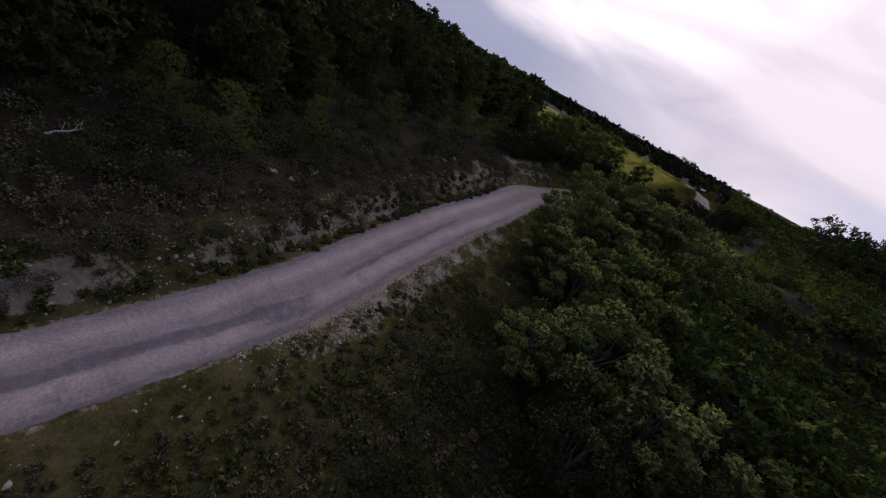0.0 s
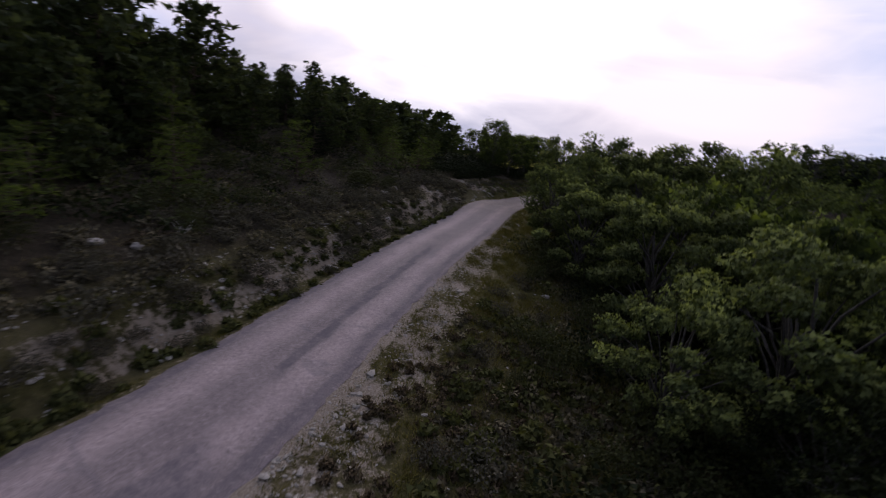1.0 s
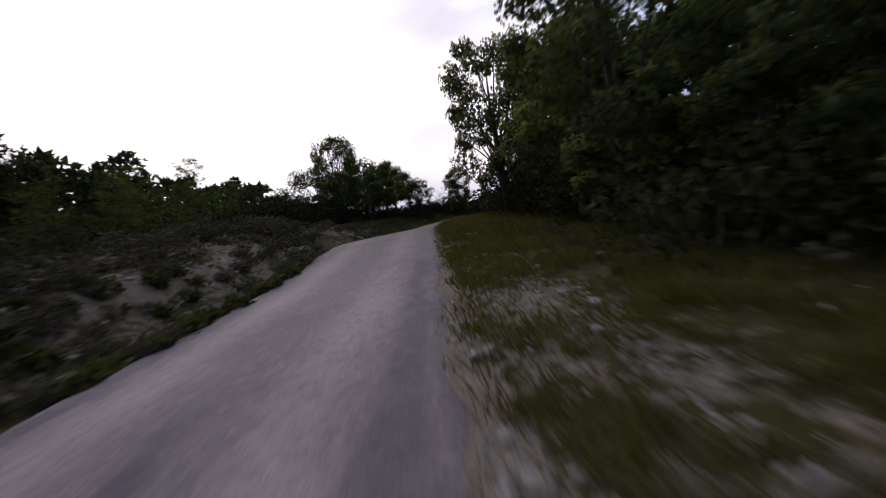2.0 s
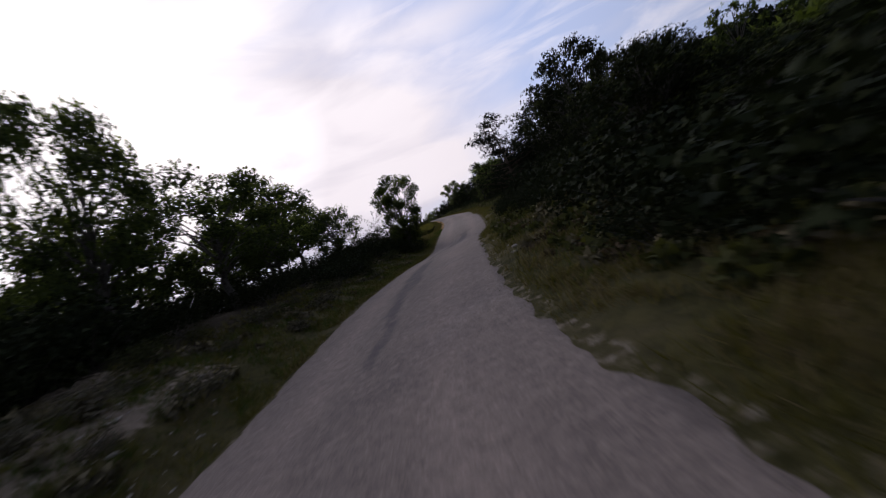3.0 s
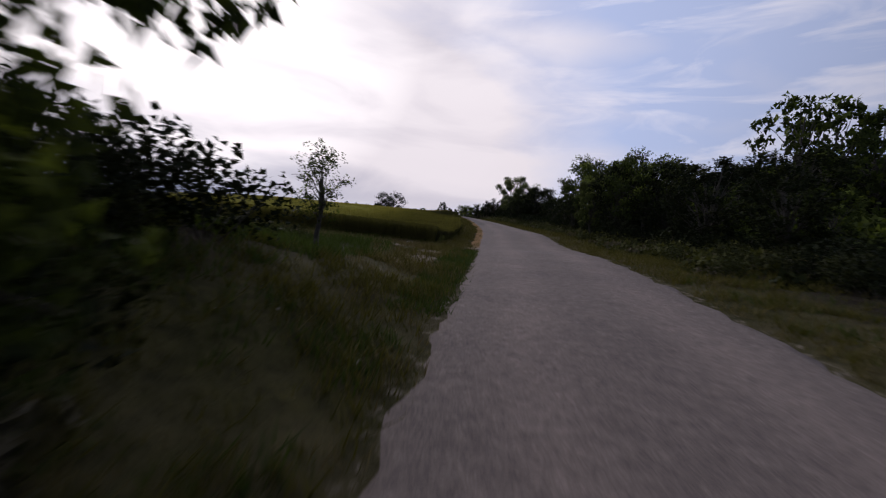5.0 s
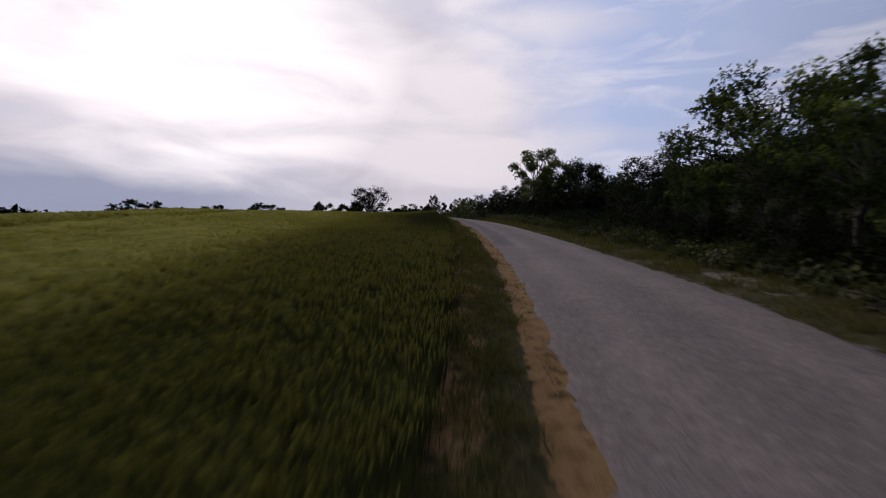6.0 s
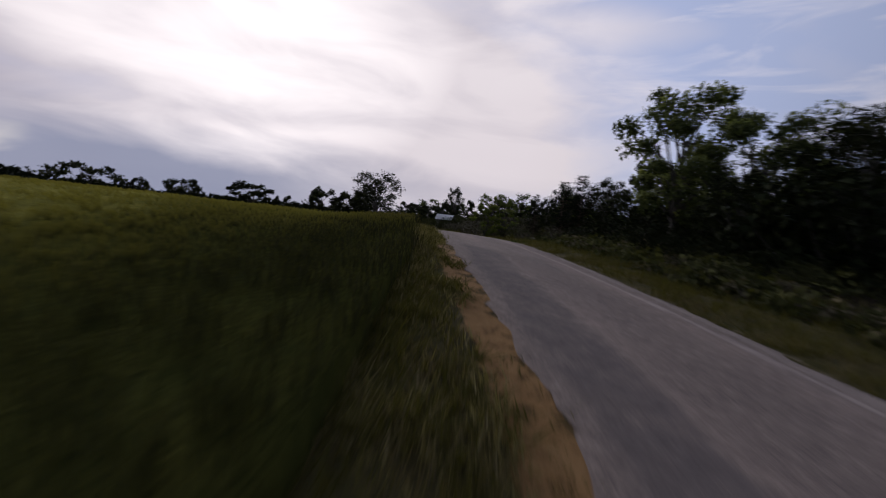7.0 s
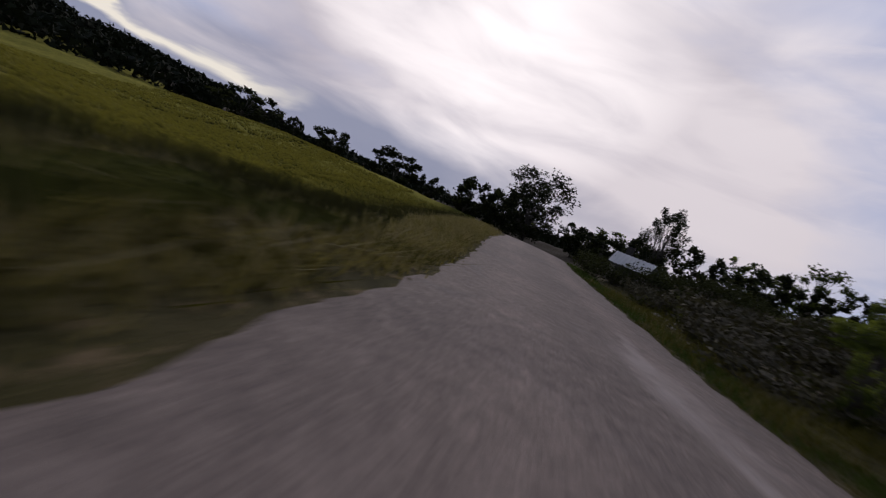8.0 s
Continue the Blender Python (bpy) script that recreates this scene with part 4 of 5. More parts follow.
fill(greys, 87, 70, ((3.6, 13), (99, 117)), (0.35, 0.8), 0.8)
for x, y, h in ((-2.9, 114.9, 1.0), (-2.2, 114.7, 0.95), (-1.4, 114.8, 1.05), (-0.6, 115.2, 1.2), (-3.5, 115.4, 1.0)):
    bushes.put(x, y, h)


def thicket(name, seed, zones, mat, leaf, label):
    """Low scrub too dense to count: many small domes of leaves in one mesh."""
    rng = np.random.default_rng(seed)
    cents, ways, tips, out = [], [], [], []
    for count, us, ys, heights in zones:
        y = rng.uniform(*ys, count)
        x = along(ROAD_X, np.clip(y, -56, 159)) + rng.uniform(*us, count)
        z = land(x, y)[0]
        for k in range(count):
            h = rng.uniform(*heights)
            n = 70
            d = rng.normal(0, 1, (n, 3))
            d[:, 2] = np.abs(d[:, 2])
            d /= np.linalg.norm(d, axis=1, keepdims=True)
            far = rng.uniform(0.4, 1.05, (n, 1))
            cents.append(np.array([x[k], y[k], z[k]]) + d * far * np.array([h * 0.95, h * 0.95, h * 0.9]) * rng.uniform(0.7, 1.2, (1, 3)))
            ways.append(d * 0.4 + rng.normal(0, 0.6, (n, 3)))
            out.append(d)
            # tops of the domes coloured paler, as the sky would light them
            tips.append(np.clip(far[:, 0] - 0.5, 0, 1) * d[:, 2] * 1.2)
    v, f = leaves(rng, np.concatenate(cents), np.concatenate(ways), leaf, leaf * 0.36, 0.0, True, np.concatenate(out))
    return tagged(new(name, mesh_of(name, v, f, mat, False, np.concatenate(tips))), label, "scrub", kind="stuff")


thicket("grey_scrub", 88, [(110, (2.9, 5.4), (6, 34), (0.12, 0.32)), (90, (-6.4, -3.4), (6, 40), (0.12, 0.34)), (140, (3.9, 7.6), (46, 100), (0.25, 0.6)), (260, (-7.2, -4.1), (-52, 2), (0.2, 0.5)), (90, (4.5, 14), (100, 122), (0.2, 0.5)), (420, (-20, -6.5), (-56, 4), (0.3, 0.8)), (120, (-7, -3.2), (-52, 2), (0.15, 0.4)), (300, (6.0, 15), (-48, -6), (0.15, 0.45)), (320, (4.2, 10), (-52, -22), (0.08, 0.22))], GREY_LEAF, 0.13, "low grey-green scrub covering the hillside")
thicket("dark_scrub", 89, [(560, (-34, -7), (-60, 14), (0.6, 1.4)), (150, (9, 32), (-36, 6), (0.8, 1.6)), (110, (6.4, 14), (44, 112), (0.6, 1.2)), (170, (4.7, 13), (5, 46), (0.4, 1.0)), (60, (-14, -6.5), (2, 44), (0.6, 1.2))], SHADED_LEAF, 0.2, "dark undergrowth covering the ground beneath the trees")
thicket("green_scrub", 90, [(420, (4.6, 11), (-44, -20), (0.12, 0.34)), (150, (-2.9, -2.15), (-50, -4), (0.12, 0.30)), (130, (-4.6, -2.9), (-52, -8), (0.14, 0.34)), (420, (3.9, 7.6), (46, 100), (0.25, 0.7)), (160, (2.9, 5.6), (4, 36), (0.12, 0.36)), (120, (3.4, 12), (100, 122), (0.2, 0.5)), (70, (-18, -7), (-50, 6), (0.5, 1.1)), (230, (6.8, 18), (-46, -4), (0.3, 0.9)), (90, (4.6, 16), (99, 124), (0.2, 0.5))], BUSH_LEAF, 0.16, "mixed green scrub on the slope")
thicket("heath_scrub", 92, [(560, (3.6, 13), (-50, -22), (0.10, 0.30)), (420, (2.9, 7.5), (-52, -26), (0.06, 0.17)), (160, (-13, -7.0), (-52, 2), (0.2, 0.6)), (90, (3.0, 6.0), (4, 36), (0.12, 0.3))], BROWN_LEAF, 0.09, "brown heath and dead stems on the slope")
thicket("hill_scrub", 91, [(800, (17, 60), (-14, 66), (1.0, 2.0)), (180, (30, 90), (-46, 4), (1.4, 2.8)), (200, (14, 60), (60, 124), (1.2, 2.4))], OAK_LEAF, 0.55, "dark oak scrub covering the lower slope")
for k in range(9):
    bushes.put(-3.6 - 0.55 * k, 47.2 + 0.5 * math.sin(k * 2.3), 0.32 + 0.1 * (k % 3), None, 1.5)


# ---- grass, wheat, stones ----
def stuff(name, verts, faces, mat, label, category):
    return tagged(new(name, mesh_of(name, verts, faces, mat)), label, category, kind="stuff")


def strew(rng, count, y0, y1, gap, side):
    """Places beside the asphalt: side -1 left, 1 right; gap is the least and most distance from its edge."""
    y = rng.uniform(y0, y1, count)
    u = side * (half(y) + rng.uniform(*gap, count))
    x = along(ROAD_X, y) + u * np.sqrt(1 + road_slope(y) ** 2)
    return x, y


def blades(rng, x, y, height, per, width, spread=0.07, lean=0.35, eared=False):
    """Tufts of narrow blades standing at the places."""
    z = land(x, y)[0]
    least, most = (0.90, 1.05) if eared else (0.5, 1.3)
    tall = height * np.ones(len(x)) * rng.uniform(least, most, len(x))
    p = np.repeat(np.stack([x, y, z - 0.02], 1), per, 0)
    p[:, :2] += rng.normal(0, spread, (len(p), 2))
    t = np.repeat(tall, per) * rng.uniform(0.85 if eared else 0.6, 1.05 if eared else 1.2, len(p))
    way = np.stack([rng.normal(0, lean, len(p)), rng.normal(0, lean, len(p)), np.ones(len(p))], 1)
    side = np.stack([rng.normal(0, 1, len(p)), rng.normal(0, 1, len(p)), np.zeros(len(p))], 1)
    side /= np.linalg.norm(side, axis=1, keepdims=True)
    tip = p + way * t[:, None]
    tip[:, :2] += way[:, :2] * t[:, None] * 0.4
    ends = [p, tip - side * width, tip + side * width] if eared else [p - side * width, p + side * width, tip]
    verts = np.stack(ends, 1).reshape(-1, 3)
    return verts, np.arange(len(verts)).reshape(-1, 3)


def clumpy(rng, x, y, size, keep):
    """Thins places out into clumps."""
    m = ripple(x, y, size, 2.0) + rng.uniform(-0.5, 0.5, len(x)) > keep
    return x[m], y[m]


def grass(name, seed, zones, mat, label):
    rng = np.random.default_rng(seed)
    vs, fs, o = [], [], 0
    for count, y0, y1, gap, side, height, per, width, clump in zones:
        x, y = clumpy(rng, *strew(rng, count, y0, y1, gap, side), 0.55, clump)
        v, f = blades(rng, x, y, height, per, width, 0.07 if per < 12 else 0.10, 0.35 if per < 12 else 0.75)
        vs.append(v)
        fs.append(f + o)
        o += len(v)
    return stuff(name, np.concatenate(vs), np.concatenate(fs), mat, label, "grass")


grass("verge_grass", 101, [
    (20000, -48, -4, (0.2, 9.5), 1, 0.16, 6, 0.011, -0.1), (1800, -50, 2, (0.0, 0.6), -1, 0.13, 6, 0.010, 0.1), (5000, -10, 44, (0.15, 4.0), 1, 0.20, 6, 0.010, -0.25), (2600, -16, 6, (0.1, 2.4), 1, 0.17, 7, 0.011, -0.3), (5000, -24, 4, (1.8, 7.5), 1, 0.24, 7, 0.012, -0.2),
    (6000, 6, 43, (0.1, 4.5), -1, 0.20, 6, 0.010, -0.3), (2000, 49, 86, (0.55, 1.6), -1, 0.14, 7, 0.009, -2), (2600, 84, 114, (0.15, 1.4), -1, 0.13, 7, 0.010, 0.2), (9000, 44, 112, (0.15, 3.6), 1, 0.22, 6, 0.011, -0.3),
    (900, 40, 51, (0.1, 2.2), -1, 0.2, 6, 0.012, 0.0)], GRASS, "green and yellowing grass on the verges")
grass("tussock_grass", 105, [(300, 50, 84, (0.9, 1.8), -1, 0.16, 30, 0.012, -2), (420, 80, 114, (0.25, 1.9), -1, 0.15, 34, 0.012, -2), (500, 46, 112, (0.3, 3.0), 1, 0.16, 22, 0.012, 0.0), (420, 6, 46, (0.2, 3.0), 1, 0.16, 22, 0.012, 0.0), (420, 6, 46, (0.2, 3.0), -1, 0.16, 22, 0.012, 0.0), (900, -44, -4, (0.4, 7.0), 1, 0.15, 22, 0.012, 0.0)], GRASS, "arching tussocks of coarse grass on the verges")
grass("lush_grass", 106, [(5600, 38, 49.4, (2.4, 12.0), -1, 0.27, 7, 0.013, -0.15), (4200, 6, 40, (0.3, 3.6), -1, 0.19, 7, 0.012, 0.0), (1600, 8, 46, (0.4, 3.0), 1, 0.17, 7, 0.012, 0.15), (900, 96, 118, (0.05, 0.8), 1, 0.12, 8, 0.011, -2), (700, 41, 50.5, (0.0, 0.8), -1, 0.13, 8, 0.011, -2)], LUSH, "lush green grass on the headland of the field")
grass("edge_tussock", 107, [(360, 52, 86, (0.40, 1.2), -1, 0.18, 40, 0.014, 0.15), (420, 84, 112, (0.15, 1.2), -1, 0.14, 32, 0.013, 0.0)], GRASS, "green tussocks of grass beside the sandy edge of the asphalt")
grass("edge_grass", 103, [(2600, -50, 46, (-0.10, 0.35), -1, 0.07, 5, 0.009, 0.0), (2600, -50, 46, (-0.10, 0.35), 1, 0.07, 5, 0.009, 0.0), (2600, 46, 112, (-0.08, 0.3), 1, 0.08, 5, 0.009, 0.0), (1200, 46, 112, (-0.06, 0.2), -1, 0.06, 5, 0.009, 0.2)], GRASS, "short grass creeping over the edges of the asphalt")
grass("dry_grass", 102, [
    (7000, -48, 4, (0.2, 7.5), 1, 0.15, 6, 0.010, 0.0), (2500, -4, 46, (0.05, 2.2), 1, 0.17, 6, 0.010, 0.0), (1400, 4, 13, (0.4, 1.7), 1, 0.15, 7, 0.011, 0.1), (2200, 8, 46, (0.05, 1.4), -1, 0.16, 6, 0.010, 0.1),
    (1500, 49, 86, (0.5, 1.7), -1, 0.14, 7, 0.010, -2), (3500, 46, 112, (0.05, 1.2), 1, 0.15, 6, 0.010, 0.1), (2500, -50, 6, (1.5, 6.0), -1, 0.16, 6, 0.010, 0.1), (1300, 43, 49.5, (0.5, 3.0), -1, 0.13, 7, 0.011, 0.0), (2600, 48.4, 51.9, (1.4, 16.0), -1, 0.18, 7, 0.012, -0.1)], STRAW, "straw-coloured dry grass tufts on the verges")
grass("bleached_grass", 104, [(900, 76, 87, (0.3, 1.4), -1, 0.13, 7, 0.011, 0.0), (4600, 86, 114, (0.10, 1.5), -1, 0.13, 7, 0.012, 0.05), (1500, 100, 114, (0.05, 2.0), -1, 0.10, 7, 0.012, -2), (700, 97, 117, (0.35, 2.7), -1, 0.21, 34, 0.014, -2), (2600, 96, 117, (0.2, 2.9), -1, 0.14, 7, 0.012, -2)], BLEACHED, "bleached tan grass tufts between the asphalt and the wheat")


def crop_edge(y):
    """How far left of the asphalt the wheat begins."""
    return 1.95 - 0.55 * step(53, 58, y) + 0.42 * step(62, 69, y) - 0.42 * step(75, 81, y) - 0.55 * step(80, 86, y) - 0.1 * step(86, 90, y) - 0.1 * step(92, 98, y) + 1.3 * step(100, 107, y) + 0.10 * ripple(y * 0, y, 3.0)


CROP_TOP, CROP_START = 0.62, 51.8


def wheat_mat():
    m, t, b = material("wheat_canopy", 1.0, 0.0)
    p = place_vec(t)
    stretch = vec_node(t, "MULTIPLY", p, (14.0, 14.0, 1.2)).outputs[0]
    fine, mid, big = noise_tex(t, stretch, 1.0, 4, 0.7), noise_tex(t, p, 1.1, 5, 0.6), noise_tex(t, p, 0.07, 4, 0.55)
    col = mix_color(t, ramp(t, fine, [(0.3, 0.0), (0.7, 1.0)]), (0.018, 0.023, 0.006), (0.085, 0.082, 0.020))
    ripe_lit = attribute(t, "ripe_lit")                     # yellower up the rise; shade between the near stalks is put into the colour
    col = mix_color(t, ripe_lit, col, mix_color(t, ramp(t, fine, [(0.3, 0.0), (0.7, 1.0)]), (0.110, 0.112, 0.026), (0.350, 0.310, 0.070)))
    col = mix_color(t, math_node(t, "MULTIPLY", ripe_lit, ramp(t, big, [(0.35, 0.0), (0.65, 0.7)])), col, (0.340, 0.300, 0.068))
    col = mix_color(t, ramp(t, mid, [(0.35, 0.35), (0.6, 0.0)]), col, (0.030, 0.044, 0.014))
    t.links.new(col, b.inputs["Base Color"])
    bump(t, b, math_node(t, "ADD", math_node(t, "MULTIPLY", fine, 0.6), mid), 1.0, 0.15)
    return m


def crop_place(y, d):
    """Plan place of wheat standing d metres in from the edge of the crop."""
    return along(ROAD_X, y) - (half(y) + crop_edge(y) + d) * np.sqrt(1 + road_slope(y) ** 2)


def ripe_brightness(y, d):
    """How yellow and bright the crop is: shade among the stalks painted in by the road, yellow up the slope and further
    on.
    """
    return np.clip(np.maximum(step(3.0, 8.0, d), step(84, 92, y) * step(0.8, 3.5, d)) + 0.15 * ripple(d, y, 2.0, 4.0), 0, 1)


def stalk_tone(ripe_lit, green, front):
    """Shade inside the crop put into the colour: dark at the foot, pale at the ear; the stalks at the field's end stand
    free in the light and are pale all the way down.
    """
    ear = 0.56 + 0.44 * ripe_lit - 0.44 * green
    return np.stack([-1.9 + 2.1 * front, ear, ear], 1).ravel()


def build_wheat():
    rng = np.random.default_rng(111)
    ys = np.concatenate([[CROP_START], np.arange(CROP_START + 0.02, 112, 0.4), np.arange(112, 152, 1.2)])
    ds = np.array([0.0, 0.02] + spaced(0.3, 92, 0.3, 1.07, 3.0))
    yy, dd = np.meshgrid(ys, ds, indexing="ij")
    yc = np.clip(yy, -56, 159)
    xx = crop_place(yc, dd)
    wall = (dd < 0.01) | (yy < CROP_START + 0.01)
    # the thick of the crop lies well below the ears along the edge, where the stalks stand free
    thick = 0.22 - 0.10 * step(86, 96, yy) + (CROP_TOP - 0.30 - 0.10 * step(74, 84, yy) - 0.14 * step(86, 96, yy)) * step(0, 9, np.minimum(dd, (yy - CROP_START) * 2.5))
    zz = land(xx, yy)[0] + np.where(wall, -0.05, thick + 0.05 * ripple(xx, yy, 0.5) + 0.04 * ripple(xx, yy, 2.3, 3.0))
    tram = np.abs(np.mod(dd + 3.0, 12.0) - 6.0)
    zz = zz - 0.22 * (tram < 0.35) * (dd > 4) * ~wall
    field = grid_mesh("wheat_field", xx, yy, zz, wheat_mat(), (("ripe_lit", ripe_brightness(yy, dd)),))
    tagged(field, "green wheat field turning yellow, standing knee to waist high", "crop", kind="stuff")
    vs, tones = [], []
    for n, d0, d1, y0, y1, per, width in ((10000, 0.0, 4.5, CROP_START, 116, 5, 0.007), (3000, 0.0, 4.5, CROP_START, 78, 5, 0.008), (13000, 4.0, 12.0, CROP_START, 118, 5, 0.016), (15000, 10.0, 34.0, CROP_START, 135, 5, 0.034), (6000, 0.0, 18.0, CROP_START, CROP_START + 2.5, 5, 0.012)):
        y, d = rng.uniform(y0 - 0.1, y1, n), rng.uniform(d0, d1, n)
        ragged = 0.16 * ripple(d, y, 0.4, 1.0)
        v, f = blades(rng, crop_place(y, np.maximum(d - 0.05 + ragged * (d < 0.8), -0.3)), y, CROP_TOP * (0.95 + 0.28 * (1 - step(52.6, 57, y)) - 0.15 * step(74, 84, y) - 0.25 * step(86, 96, y)), per, width, 0.06, 0.08, True)
        vs.append(v)
        # ears duller along the edge of the far half and at the field's end
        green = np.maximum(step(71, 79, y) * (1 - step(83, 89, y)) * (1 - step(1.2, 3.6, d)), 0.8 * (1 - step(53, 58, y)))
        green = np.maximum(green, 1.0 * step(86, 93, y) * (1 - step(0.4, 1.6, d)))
        tones.append(stalk_tone(np.repeat(ripe_brightness(y, d), per), np.repeat(green, per), np.repeat(1 - step(52.4, 54, y), per)))
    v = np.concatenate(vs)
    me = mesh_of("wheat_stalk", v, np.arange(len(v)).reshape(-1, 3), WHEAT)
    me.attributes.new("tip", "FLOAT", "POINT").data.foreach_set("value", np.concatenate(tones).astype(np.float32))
    return field, tagged(new("wheat_stalk", me), "green wheat stalks with yellowing ears", "crop", kind="stuff")


build_wheat()


def pebble(rng, sides=1):
    """A rough stone of unit size."""
    bm = bmesh.new()
    bmesh.ops.create_icosphere(bm, subdivisions=sides, radius=1.0)
    for v in bm.verts:
        v.co *= 1 + rng.uniform(-0.28, 0.22)
        v.co.z *= 0.6
    vs = np.array([v.co[:] for v in bm.verts])
    fs = np.array([[v.index for v in f.verts] for f in bm.faces])
    bm.free()
    return vs, fs


def build_gravel(name, seed, zones, label):
    rng = np.random.default_rng(seed)
    shapes = [pebble(rng) for _ in range(5)]
    vs, fs, o = [], [], 0
    for count, y0, y1, gap, side, size in zones:
        x, y = clumpy(rng, *strew(rng, count, y0, y1, gap, side), 0.7, -0.1)
        z = land(x, y)[0]
        s = size * rng.lognormal(0, 0.55, len(x))
        for k in range(len(x)):
            v, f = shapes[k % 5]
            a = rng.uniform(0, 6.3)
            c, n = math.cos(a), math.sin(a)
            w = v * s[k] * np.array([1.2, 0.8, 0.8])
            w = np.stack([w[:, 0] * c - w[:, 1] * n + x[k], w[:, 0] * n + w[:, 1] * c + y[k], w[:, 2] + z[k] + s[k] * 0.15], 1)
            vs.append(w)
            fs.append(f + o)
            o += len(w)
    return stuff(name, np.concatenate(vs), np.concatenate(fs), STONE, label, "gravel")


build_gravel("verge_gravel", 121, [(3400, -36, -4, (0.0, 1.5), 1, 0.024), (1000, -48, -6, (0.4, 6.0), 1, 0.034), (2600, -50, 12, (0.5, 2.8), -1, 0.034), (420, -50, 0, (0.8, 3.2), -1, 0.05), (420, -44, 2, (0.4, 2.6), -1, 0.045), (160, 3, 9, (1.0, 3.4), -1, 0.06), (120, 8, 40, (0.2, 3.0), -1, 0.03),
                                   (160, 8, 44, (0.2, 3.0), 1, 0.028), (60, 49, 52, (1, 10), -1, 0.028), (140, 98, 112, (1, 7), 1, 0.07)], "pale limestone gravel and stones strewn on the verges")


def make_rock(seed, x, y, size, tall=0.6, turn=0.0, label="pale weathered limestone rock on the bank"):
    rng = np.random.default_rng(seed)
    bm = bmesh.new()
    bmesh.ops.create_icosphere(bm, subdivisions=3, radius=1.0)
    for v in bm.verts:
        n = noise.noise(v.co * 1.4 + Vector((seed, 0, 0))) * 0.45 + noise.noise(v.co * 4.0 + Vector((0, seed, 0))) * 0.14
        v.co *= 1 + n
        v.co.z = max(v.co.z, -0.5) * tall
        v.co.x *= 1.3
    bm.transform(Matrix.Diagonal((size, size, size, 1)))
    me = bpy.data.meshes.new("rock")
    bm.to_mesh(me)
    bm.free()
    me.materials.append(STONE)
    ob = new("rock", me)
    ob.matrix_basis = pose(x, y, land_z(x, y) + size * tall * 0.15, rng.uniform(-10, 10), rng.uniform(-10, 10), turn)
    return tagged(ob, label, "rock", "rocks on the banks")


for k, (x, y, size, tall, turn) in enumerate(((9.8, -35.2, 0.11, 0.6, 20), (6.4, -21.9, 0.12, 0.5, 70), (6.6, -20.9, 0.14, 0.5, 10), (-2.4, -28.7, 0.14, 1.0, 40), (-3.0, -29.6, 0.2, 0.7, 120), (-7.4, -8.2, 0.32, 0.7, 60),
                                              (-6.9, -10.0, 0.26, 0.6, 15), (-6.2, 5.8, 0.2, 0.5, 30), (-6.0, 6.9, 0.16, 0.5, 80), (-7.0, 5.6, 0.30, 0.5, 10), (-7.2, 7.6, 0.26, 0.5, 100), (-6.6, 4.6, 0.13, 0.6, 40), (-5.7, 7.8, 0.14, 0.6, 70),
                                              (4.9, 17.6, 0.14, 0.5, 20), (5.6, 19.0, 0.16, 0.5, 70), (8.2, -17.0, 0.16, 0.5, 0), (9.4, -20.5, 0.14, 0.5, 33),
                                              (10.8, -30.5, 0.11, 0.6, 15), (-1.0, 51.2, 0.12, 0.6, 0), (4.6, 101.5, 0.12, 0.5, 40), (6.0, 104.5, 0.18, 0.5, 10), (-5.0, -1.5, 0.22, 0.7, 20), (-4.6, 1.2, 0.18, 0.6, 80))):
    make_rock(200 + k, x, y, size, tall, turn)


def make_branch(seed, x, y, length, rise, turn):
    """A bleached fallen branch with bare forks."""
    rng = np.random.default_rng(seed)
    main = np.array([[0, 0, 0], [0.3, 0.05, 0.12], [0.62, -0.02, 0.2], [1, 0.1, 0.3]]) * length
    pieces = [tube(main, [0.06, 0.05, 0.038, 0.015], 6)]
    for k in range(7):
        f = rng.uniform(0.25, 0.95)
        s = main[0] + (main[3] - main[0]) * f
        e = s + np.array([rng.uniform(0.1, 0.35), rng.uniform(-0.4, 0.4), rng.uniform(0.0, 0.35)]) * length
        pieces.append(limb(rng, s, e, 0.022, 0.006, 0.03, 4))
    v, f = join(pieces)
    ob = new("dead_branch", mesh_of("dead_branch", v, f, DEADWOOD, True))
    ob.matrix_basis = pose(x, y, land_z(x, y) + rise, 0, -6, turn)
    return tagged(ob, "bleached bare dead branch lying on the hillside", "branch", "dead branches")


make_branch(301, -17.2, -24.0, 2.2, 0.6, 40)
make_branch(302, -3.6, -39.2, 1.2, 0.3, 80)
make_branch(303, -2.6, -27.4, 1.4, 0.1, 120)


def make_sapling(x, y, height):
    ob = make_oak(91, height, height * 0.26, 16, 420, 0.25, 0.05, None, 0.0, True, 2, True, (0.30, 0.55))
    ob.matrix_basis = pose(x, y, land_z(x, y))
    ob.name = "sapling"
    return tagged(ob, "thin young sapling among tall grass at the field corner", "tree")


make_sapling(-2.4, 44.3, 2.2)


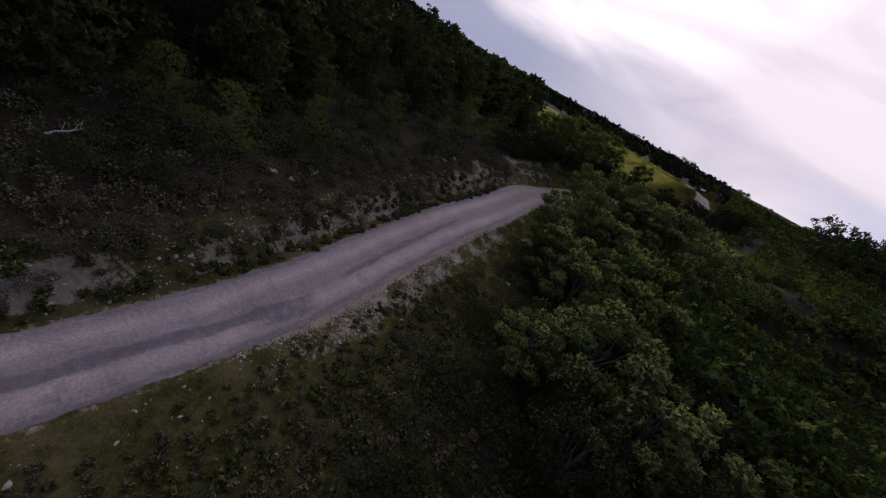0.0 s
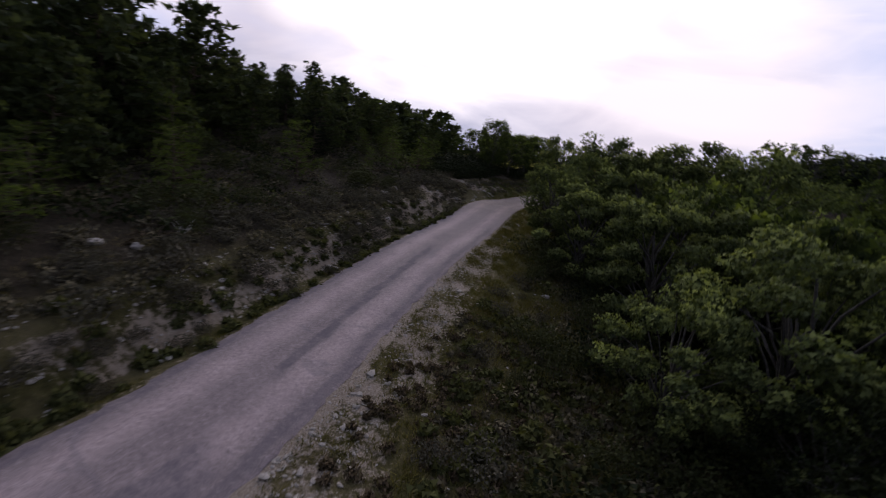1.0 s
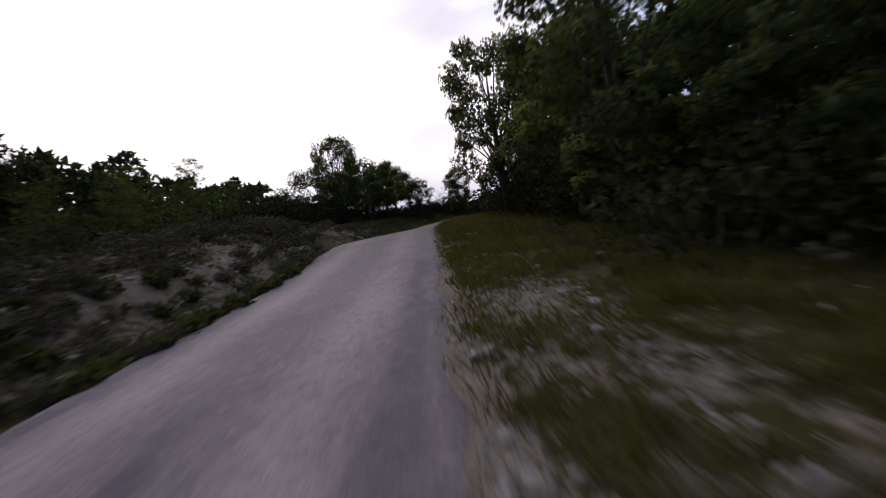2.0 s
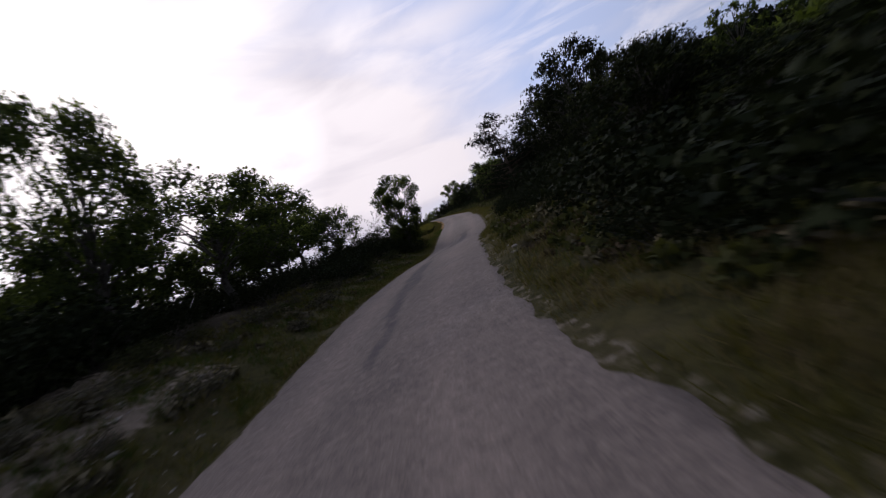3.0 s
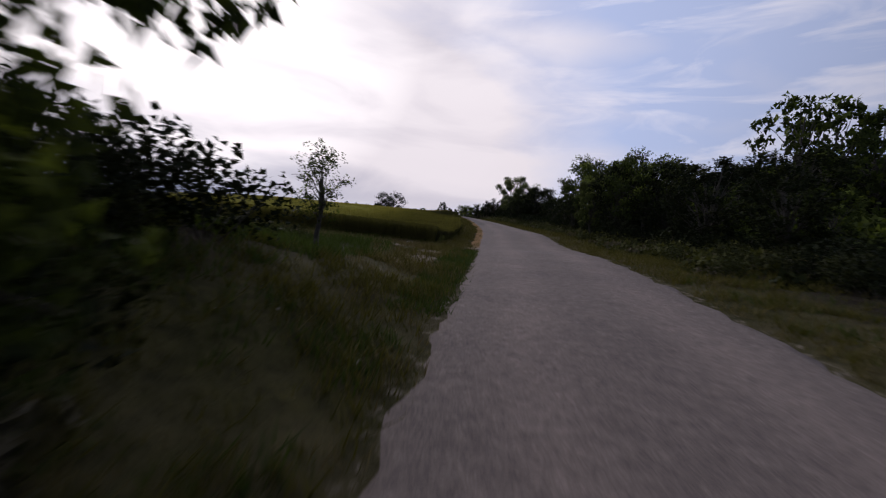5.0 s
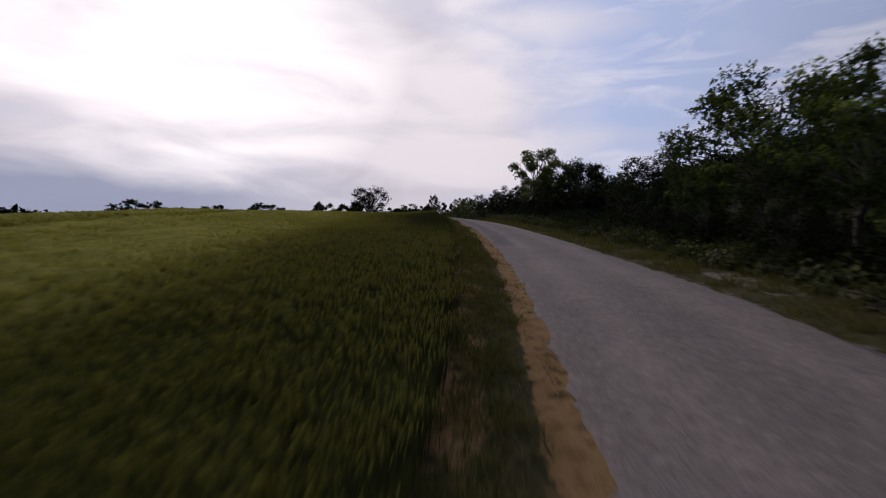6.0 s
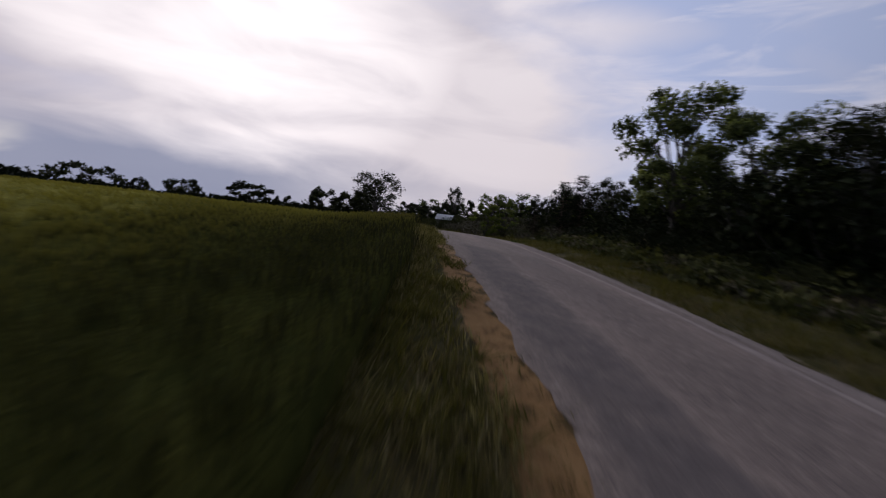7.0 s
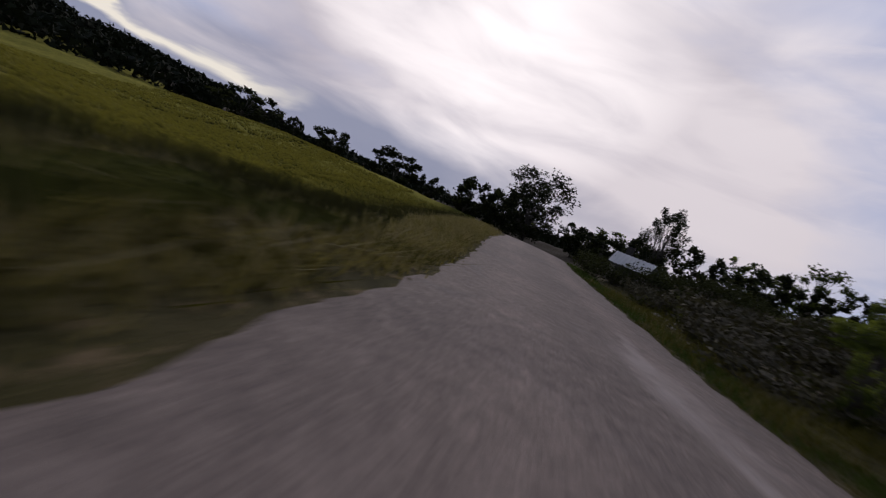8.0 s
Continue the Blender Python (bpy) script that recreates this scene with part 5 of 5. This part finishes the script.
def make_bare_sapling(x, y, height, seed):
    """A thin sapling, nearly leafless."""
    rng = np.random.default_rng(seed)
    ob = new("bare_sapling")
    pieces = [limb(rng, (0, 0, -0.1), (0.1, 0.05, height), 0.03, 0.008, 0.0, 6)]
    cents = []
    for k in range(16):
        s = np.array([0, 0, height * rng.uniform(0.3, 0.9)])
        e = s + np.array([rng.uniform(-0.3, 0.3), rng.uniform(-0.3, 0.3), rng.uniform(0.12, 0.4)]) * height
        pieces.append(limb(rng, s, e, 0.012, 0.004, 0.0, 4))
        cents.append(s + (e - s) * rng.uniform(0.5, 1.1, (14, 1)) + rng.normal(0, 0.06, (14, 3)))
    v, f = join(pieces)
    part("trunk", mesh_of("sapling_trunk", v, f, BARK), ob)
    c = np.concatenate(cents)
    v, f = leaves(rng, c, rng.normal(0, 1, c.shape), 0.10, 0.034)
    part("crown", mesh_of("sapling_crown", v, f, OAK_LEAF), ob)
    ob.matrix_basis = pose(x, y, land_z(x, y))
    return tagged(ob, "thin sparse sapling beside the lone oak", "tree")


make_bare_sapling(-4.0, 36.5, 2.8, 92)


# ---- the low shed with a white sheet roof by the far bend ----
SHEET = plain_mat("white_sheet_metal", (0.80, 0.80, 0.81), (0.90, 0.90, 0.90), 2.0, 0.8)
PLANK = plain_mat("tarred_boards", (0.030, 0.026, 0.024), (0.075, 0.066, 0.058), 8.0, 0.85)


def box(cx, cy, cz, sx, sy, sz, bevel=0.012):
    bm = bmesh.new()
    bmesh.ops.create_cube(bm, size=1.0)
    bm.transform(Matrix.Translation((cx, cy, cz)) @ Matrix.Diagonal((sx, sy, sz, 1)))
    bmesh.ops.bevel(bm, geom=bm.edges[:], offset=bevel, segments=1, affect="EDGES")
    return bm


def bm_part(name, bm, mat, parent, label=""):
    me = bpy.data.meshes.new(name)
    bm.to_mesh(me)
    bm.free()
    me.materials.append(mat)
    return part(name, me, parent, label)


def make_shed(x, y, turn):
    shed = new("shed")
    for k in range(13):                                   # board cladding of the front
        bm_part("board", box(-1.14 + k * 0.19, -0.62, 0.55, 0.18, 0.035, 1.3), PLANK, shed)
    for side in (-1, 1):
        bm_part("side_wall", box(side * 1.16, 0.05, 0.6, 0.06, 1.3, 1.4), PLANK, shed)
        bm_part("stone_pier", box(side * 1.02, -0.72, 0.35, 0.34, 0.24, 0.9, 0.05), STONE, shed, "pale rough stone pier")
    bm_part("back_wall", box(0, 0.72, 0.7, 2.36, 0.05, 1.5), PLANK, shed)
    bm = bmesh.new()                                      # corrugated sheet
    cols, rows = 61, 3
    grid = [[bm.verts.new((-1.35 + 2.7 * c / (cols - 1), -0.92 + 0.28 * r, 0.92 + 0.33 * r + 0.02 * math.sin(c * 1.05))) for c in range(cols)] for r in range(rows)]
    for r in range(rows - 1):
        for c in range(cols - 1):
            bm.faces.new((grid[r][c], grid[r][c + 1], grid[r + 1][c + 1], grid[r + 1][c]))
    bmesh.ops.solidify(bm, geom=bm.faces[:], thickness=0.02)
    bm_part("roof_sheet", bm, SHEET, shed, "white corrugated sheet roof")
    bm_part("flue", box(-1.0, 0.55, 1.75, 0.34, 0.34, 0.6), PLANK, shed, "dark square flue box")
    shed.matrix_basis = pose(x, y, land_z(x, y), 0, 0, turn) @ Matrix.Diagonal((0.66, 0.6, 0.75, 1))
    return tagged(shed, "low dark board shed with a white sheet roof", "shed")


make_shed(-1.8, 116.0, -24)


# ---- the wooded hills beyond the field and beyond the scrub ----
def build_far_wood(name, seed, count, xs, ys, keep, label, leaf=2.0, n=110, heights=(5.5, 9.0), radii=(2.2, 3.8)):
    rng = np.random.default_rng(seed)
    x, y = rng.uniform(*xs, count), rng.uniform(*ys, count)
    m = keep(x, y)
    x, y = x[m], y[m]
    z = land(x, y)[0]
    cents, ways = [], []
    for k in range(len(x)):
        h, r = rng.uniform(*heights), rng.uniform(*radii)
        d = rng.normal(0, 1, (n, 3))
        d /= np.linalg.norm(d, axis=1, keepdims=True)
        cents.append(np.array([x[k], y[k], z[k] + h * 0.5]) + d * np.array([r, r, h * 0.5]) * rng.uniform(0.7, 1.05, (n, 1)))
        ways.append(d)
    out = np.concatenate(ways)
    v, f = leaves(rng, np.concatenate(cents), rng.normal(0, 1, out.shape), leaf, leaf * 0.42, 0.0, True, out)
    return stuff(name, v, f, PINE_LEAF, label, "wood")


build_far_wood("hillside_wood", 131, 1500, (-520, -215), (60, 400), lambda x, y: (y < 97 - 0.72 * x) & (y > 60), "dark pine wood covering the hill beyond the field", 2.6, 64, (4.5, 8.0), (3.6, 6.4))
build_far_wood("lower_wood", 135, 700, (-330, -93), (40, 250), lambda x, y: (y < 97 - 0.56 * x) & (y > 92 + 0.16 * (x + 93)), "dark wood at the foot of the hill beyond the field", 1.3, 70, (4.0, 6.5))
build_far_wood("hilltop_wood", 132, 640, (25, 150), (-10, 190), lambda x, y: (y > 55) & (x > 58 + 0.004 * (y - 95) ** 2), "dark wood on the hill beyond the scrub", 0.9, 110, (3.2, 5.6))
build_far_wood("near_hill_wood", 133, 230, (27, 64), (64, 130), lambda x, y: x > 27 + 0.012 * (y - 98) ** 2, "oak wood on the rise beyond the scrub", 0.6, 240, (3.0, 4.8))
build_far_wood("horizon_trees", 134, 900, (-280, 60), (190, 460), lambda x, y: (x < 24) | (y > 220), "low dark line of woods beyond the fields", 1.3, 36, (2.4, 4.2))
build_far_wood("distant_wood", 136, 900, (-900, -60), (470, 1250), lambda x, y: x < -60, "hazy dark woods along the distant horizon", 5.0, 40, (7.0, 15.0), (9.0, 20.0))
